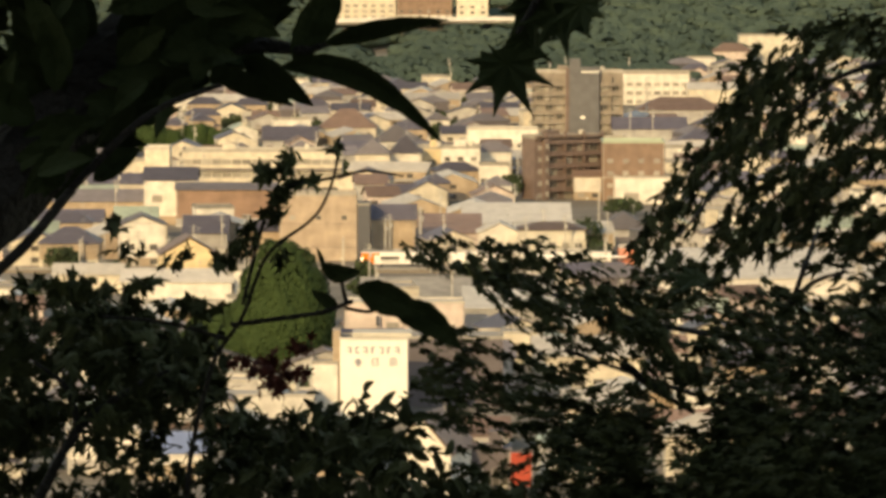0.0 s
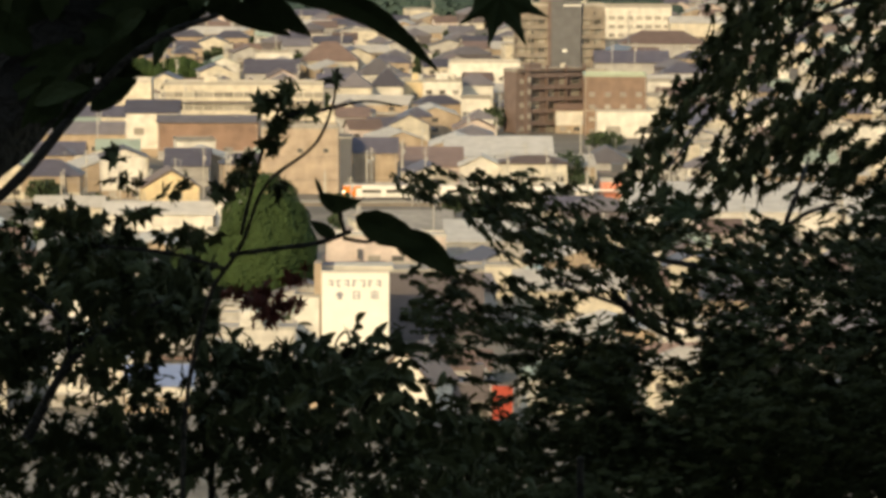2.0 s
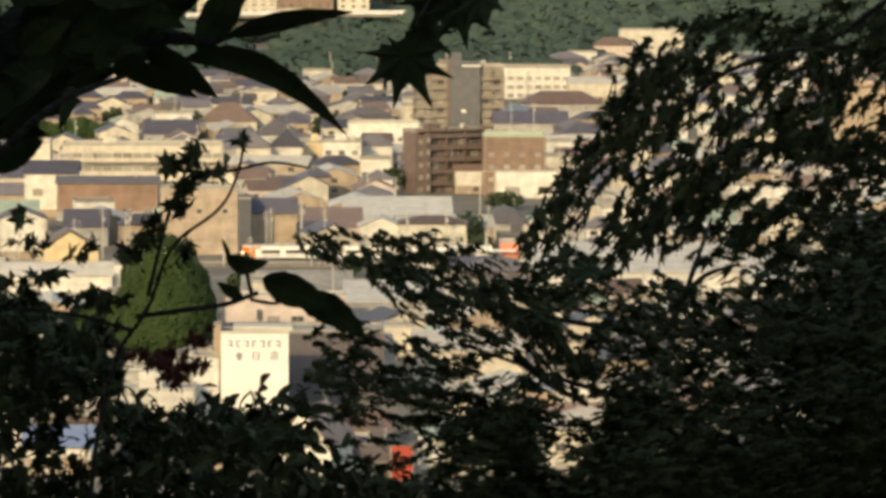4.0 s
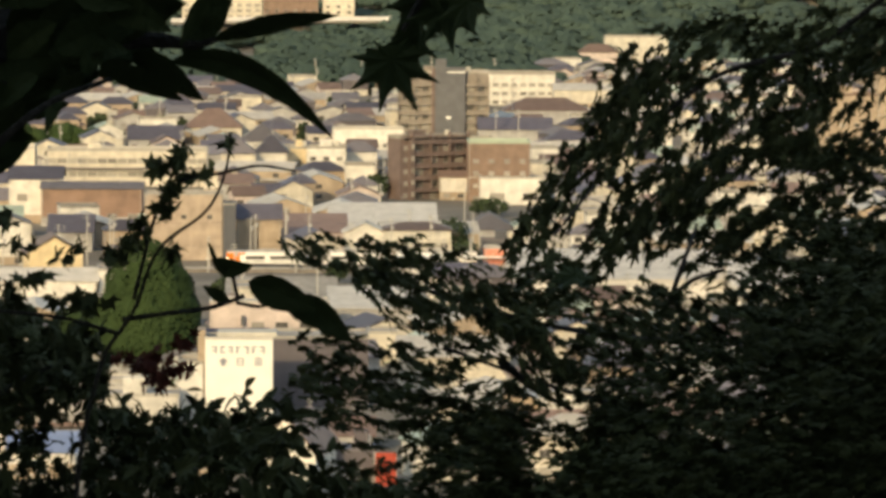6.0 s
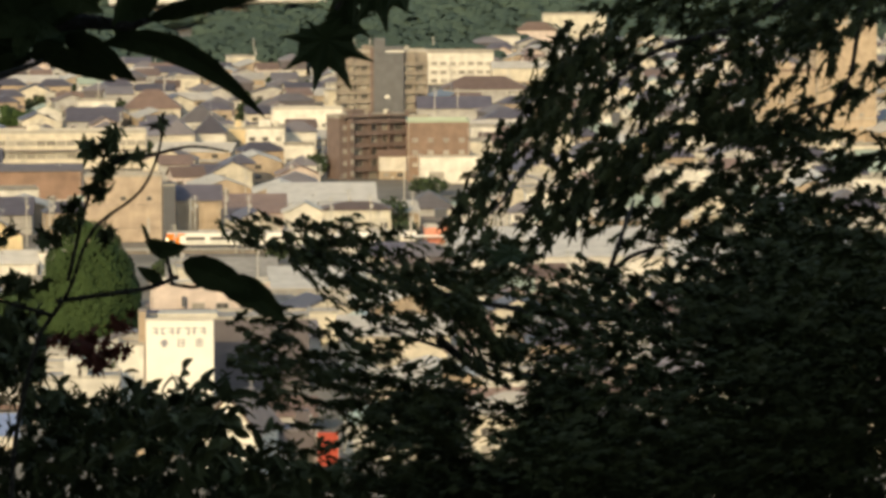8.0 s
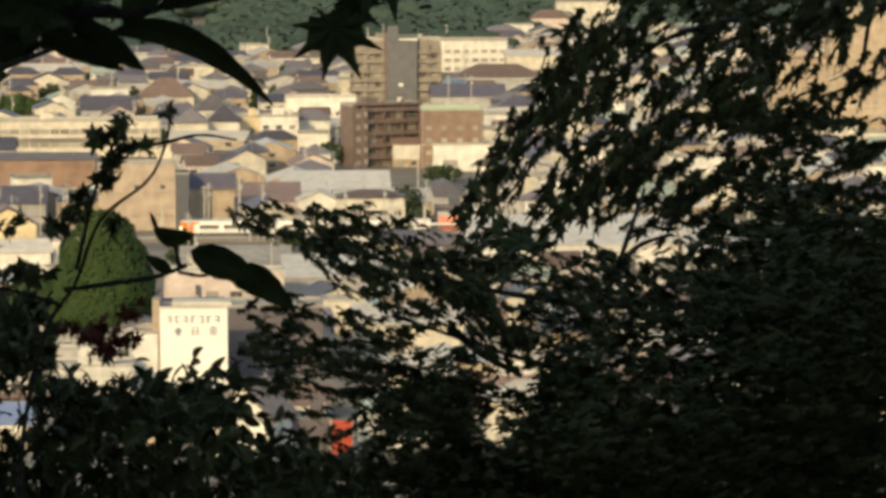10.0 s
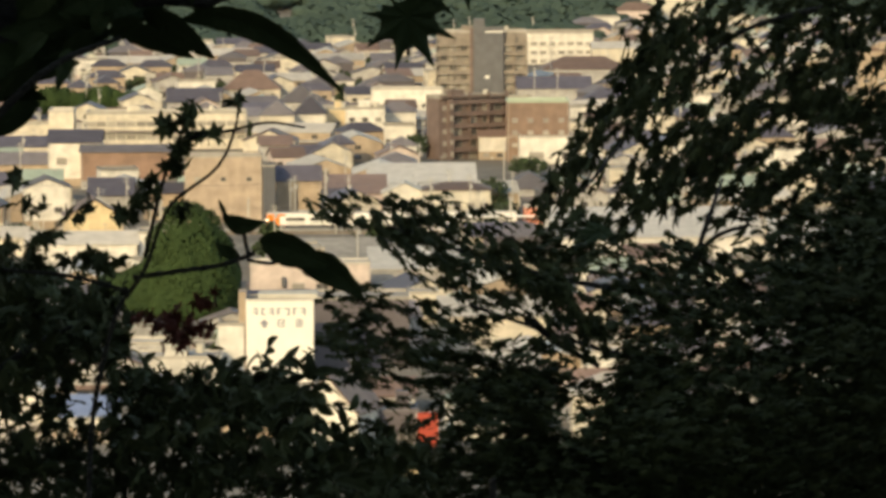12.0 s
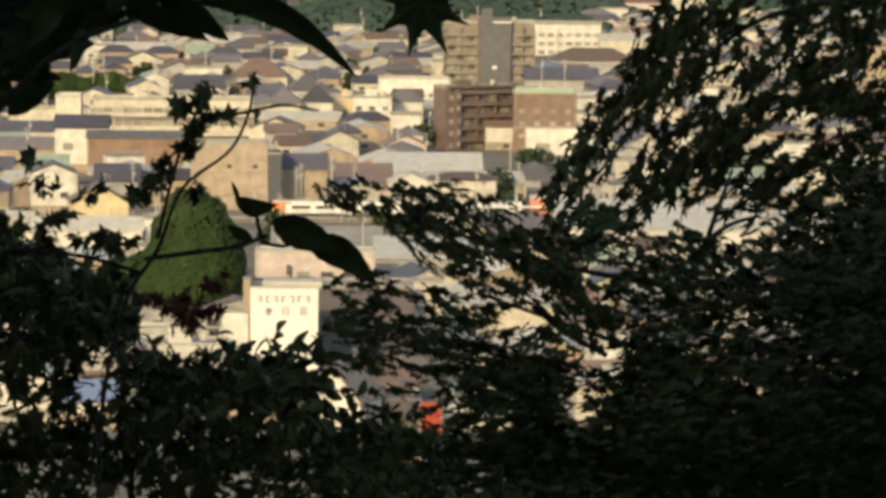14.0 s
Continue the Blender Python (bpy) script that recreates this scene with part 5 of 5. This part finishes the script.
for k in range(70):
    t = float(rng.uniform(0, 1))
    a, b = Vector((-0.2731, 3.2400, 94.8013)), Vector((-0.1662, 3.2800, 94.8795))
    q = a.lerp(b, t) + Vector((float(rng.normal(0, 0.012)), float(rng.uniform(-.05, .05)), float(rng.normal(0.0, 0.009))))
    an = float(rng.choice([0.65, 3.8])) + float(rng.normal(0, 0.35))
    ln = float(rng.uniform(0.02, 0.04))
    long_leaf(q, q + Vector((ln * math.cos(an), float(rng.uniform(-.02, .02)), ln * math.sin(an))), float(rng.uniform(0.012, 0.02)), 0.06, broad, float(rng.uniform(-40, 40)))

# the thin sapling: an upright twig, a side twig ending in a calyx and a long leaf
sap = thing("sapling", Matrix.Identity(4), "thin sapling with sparse leaves and one long blade", "sapling")
limb("trunk", [(-0.20, 3.1, 91.2), (-0.19, 3.1, 93), (-0.1581, 3.1000, 94.6111), (-0.1412, 3.0800, 94.7005), (-0.1213, 3.0600, 94.7334), (-0.1055, 3.0500, 94.7719), (-0.0764, 3.0500, 94.7959), (-0.0655, 3.0500, 94.8198), (-0.0627, 3.0500, 94.8420)], 0.0019, 0.0007, sap)
limb("twig", [(-0.1321, 3.0700, 94.7187), (-0.1654, 3.0500, 94.7301), (-0.2063, 3.0500, 94.7343)], 0.0015, 0.0010, sap)
limb("twig", [(-0.1286, 3.0700, 94.7273), (-0.0970, 3.0500, 94.7332), (-0.0731, 3.0500, 94.7367), (-0.0543, 3.0500, 94.7435)], 0.0016, 0.0014, sap)
limb("twig", [(-0.1213, 3.0600, 94.7403), (-0.1092, 3.0600, 94.7884), (-0.0971, 3.0600, 94.8192), (-0.0909, 3.0600, 94.8363)], 0.0013, 0.0008, sap)
limb("twig", [(-0.0934, 3.0500, 94.8130), (-0.0661, 3.0500, 94.8181), (-0.0457, 3.0500, 94.8222), (-0.0235, 3.0500, 94.8191)], 0.0012, 0.0007, sap)
limb("twig", [(-0.0594, 3.0500, 94.7394), (-0.0458, 3.0500, 94.7370), (-0.0389, 3.0500, 94.7384)], 0.0012, 0.001, sap)
long_leaf((-0.0293, 3.050, 94.7391), (0.0117, 3.040, 94.7153), 0.0215, 0.12, sap, 5)
long_leaf((-0.0518, 3.050, 94.7521), (-0.0094, 3.040, 94.7365), 0.0225, 0.0, sap, 5)
long_leaf((-0.0743, 3.050, 94.7651), (-0.0482, 3.040, 94.7631), 0.0125, -0.13, sap, 0)
long_leaf((-0.0712, 3.050, 94.7624), (-0.0761, 3.040, 94.7768), 0.0035, 0.06, sap, 0)
long_leaf((-0.0607, 3.050, 94.7548), (-0.0741, 3.040, 94.7659), 0.006, -0.05, sap, 0)
limb("twig", [(-0.0611, 3.0500, 94.7565), (-0.0601, 3.0500, 94.7497), (-0.0581, 3.0500, 94.7421)], 0.0012, 0.0014, sap)
long_leaf((-0.0635, 3.0500, 94.7394), (-0.0792, 3.0500, 94.7497), 0.009, 0.0, sap, 0)
spots = []
spots.append(cloud(11, -0.0926, 3.05, 94.8318, 0.0061, 0.0048, 0.03))
spots.append(cloud(10, -0.1069, 3.05, 94.8222, 0.0054, 0.0034, 0.03))
spots.append(cloud(8, -0.0940, 3.05, 94.8232, 0.0061, 0.0034, 0.03))
spots.append(cloud(13, -0.0988, 3.05, 94.8078, 0.0061, 0.0068, 0.03))
spots.append(cloud(14, -0.1036, 3.05, 94.7942, 0.0075, 0.0075, 0.03))
spots.append(cloud(14, -0.1173, 3.05, 94.7849, 0.0088, 0.0061, 0.03))
spots.append(cloud(13, -0.1224, 3.05, 94.7747, 0.0088, 0.0061, 0.03))
spots.append(cloud(11, -0.1337, 3.05, 94.7668, 0.0082, 0.0048, 0.03))
spots.append(cloud(10, -0.1002, 3.05, 94.7702, 0.0082, 0.0048, 0.03))
spots.append(cloud(8, -0.0831, 3.05, 94.8147, 0.0088, 0.0027, 0.03))
spots.append(cloud(6, -0.1974, 3.05, 94.7890, 0.0041, 0.0034, 0.03))
spots.append(cloud(6, -0.1941, 3.05, 94.7754, 0.0068, 0.0048, 0.03))
spots.append(cloud(6, -0.1856, 3.05, 94.7702, 0.0068, 0.0041, 0.03))
spots.append(cloud(6, -0.1651, 3.05, 94.7651, 0.0082, 0.0034, 0.03))
spots.append(cloud(6, -0.1805, 3.05, 94.7548, 0.0068, 0.0031, 0.03))
spots.append(cloud(37, -0.2266, 3.05, 94.7531, 0.0255, 0.0061, 0.03))
spots.append(cloud(32, -0.1533, 3.05, 94.7404, 0.0211, 0.0051, 0.03))
spots.append(cloud(8, -0.2471, 3.05, 94.7548, 0.0136, 0.0041, 0.03))
spots.append(cloud(6, -0.0643, 3.05, 94.8362, 0.0027, 0.0048, 0.03))
spots.append(cloud(5, -0.1549, 3.05, 94.7702, 0.0061, 0.0027, 0.03))
crown_of("crown", sap, spots, FIVEFOLD, 0.0095, 1.1, LEAF)

# the shrubs below
shrub = thing("shrub", Matrix.Identity(4), "dense dark shrub of pointed leaves on the slope", "shrub")
for k in range(7):
    bx = -0.42 + k * 0.11
    limb("stem", [(bx * 1.2, 4.6, 90.7), (bx * 1.05, 4.55, 93), (bx, 4.5, 94.36 + 0.03 * (k % 3))], 0.014, 0.003, shrub)
limb("stem", [(-0.3497, 4.3000, 94.4605), (-0.3107, 4.3000, 94.5285), (-0.2671, 4.3000, 94.5624), (-0.2333, 4.3000, 94.5794)], 0.005, 0.0015, shrub)
limb("stem", [(-0.3107, 4.3000, 94.5285), (-0.3201, 4.3000, 94.5624), (-0.3489, 4.3000, 94.5867)], 0.003, 0.0015, shrub)
inner = []
inner += cloud(300, -0.3530, 4.50, 94.4003, 0.1456, 0.0402, 0.30, 0.00)
inner += cloud(300, -0.0858, 4.50, 94.3993, 0.1607, 0.0402, 0.30, 0.00)
inner += cloud(72, -0.2794, 4.50, 94.4965, 0.0527, 0.0251, 0.30, 0.15)
inner += cloud(175, -0.3875, 4.50, 94.4943, 0.0703, 0.0326, 0.30, 0.10)
inner += cloud(50, -0.2721, 4.50, 94.4508, 0.0452, 0.0151, 0.30, 0.00)
inner += cloud(230, -0.3919, 4.50, 94.5626, 0.0653, 0.0452, 0.30, 0.10)
inner += cloud(120, -0.3873, 4.50, 94.5171, 0.0703, 0.0301, 0.30, 0.20)
inner += cloud(200, -0.3930, 4.50, 94.4385, 0.0753, 0.0377, 0.30, 0.05)
inner += cloud(60, -0.3865, 4.50, 94.6105, 0.0402, 0.0226, 0.30, 0.20)
inner += cloud(50, -0.3264, 4.50, 94.5927, 0.0201, 0.0251, 0.30, 0.10)
inner += cloud(330, -0.2789, 4.50, 94.5623, 0.0678, 0.0452, 0.30, 0.08)
inner += cloud(220, -0.3088, 4.50, 94.6003, 0.0527, 0.0326, 0.30, 0.15)
inner += cloud(190, -0.2287, 4.50, 94.5571, 0.0377, 0.0301, 0.30, 0.10)
inner += cloud(130, -0.1762, 4.50, 94.4924, 0.0552, 0.0264, 0.30, 0.10)
inner += cloud(180, -0.1688, 4.50, 94.4555, 0.0728, 0.0402, 0.30, 0.10)
inner += cloud(95, -0.0704, 4.50, 94.4908, 0.0402, 0.0251, 0.30, 0.10)
inner += cloud(85, -0.1283, 4.50, 94.4948, 0.0527, 0.0188, 0.30, 0.15)
inner += cloud(300, -0.2496, 4.50, 94.4330, 0.1130, 0.0326, 0.30, 0.00)
inner += cloud(200, -0.0958, 4.50, 94.4324, 0.0904, 0.0326, 0.30, 0.00)
inner += cloud(160, 0.0128, 4.50, 94.4244, 0.0829, 0.0251, 0.30, 0.00)
inner += cloud(40, -0.2968, 4.50, 94.5193, 0.0301, 0.0176, 0.30, 0.20)
tips = []
tips += cloud(70, -0.0666, 4.50, 94.5060, 0.0364, 0.0151, 0.30, 0.00)
tips += cloud(40, -0.1107, 4.50, 94.5061, 0.0251, 0.0151, 0.30, 0.00)
tips += cloud(40, -0.2112, 4.50, 94.5419, 0.0201, 0.0201, 0.30, 0.00)
tips += cloud(60, -0.0351, 4.50, 94.4983, 0.0151, 0.0276, 0.30, 0.00)
tips += cloud(50, -0.0604, 4.50, 94.4679, 0.0352, 0.0176, 0.30, 0.00)
tips += cloud(40, -0.2261, 4.50, 94.5824, 0.0301, 0.0151, 0.30, 0.00)
tips += cloud(40, -0.2640, 4.50, 94.5370, 0.0326, 0.0301, 0.30, 0.00)
tips += cloud(40, -0.1888, 4.50, 94.4962, 0.0326, 0.0201, 0.30, 0.00)
tips += cloud(50, -0.1183, 4.50, 94.4732, 0.0427, 0.0226, 0.30, 0.00)
tips += cloud(40, 0.0002, 4.50, 94.4499, 0.0352, 0.0151, 0.30, 0.00)
crown_of("inner_crown", shrub, [inner], HANGING, 0.0205, 0.9, LEAF)
crown_of("crown", shrub, [tips], BLADE, 0.021, 0.9, LEAF)
crown_of("young_leaves", shrub, [cloud(95, -0.1417, 4.3000, 94.5760, 0.0288, 0.0163, 0.1), cloud(14, -0.1224, 4.3000, 94.6002, 0.0115, 0.0086, 0.05), cloud(12, -0.1730, 4.3000, 94.5867, 0.0115, 0.0067, 0.05)], MAPLE, 0.010, 1.0, REDLEAF, "reddish young leaves")

for ob, base in ((maple, (1.75, 7.4, 89.0)), (hang, (1.1, 4.6, 90.6)), (broad, (-0.62, 3.1, 90.9)), (sap, (-0.20, 3.1, 91.2)), (shrub, (-0.1, 4.6, 90.7))):
    settle(ob, base)
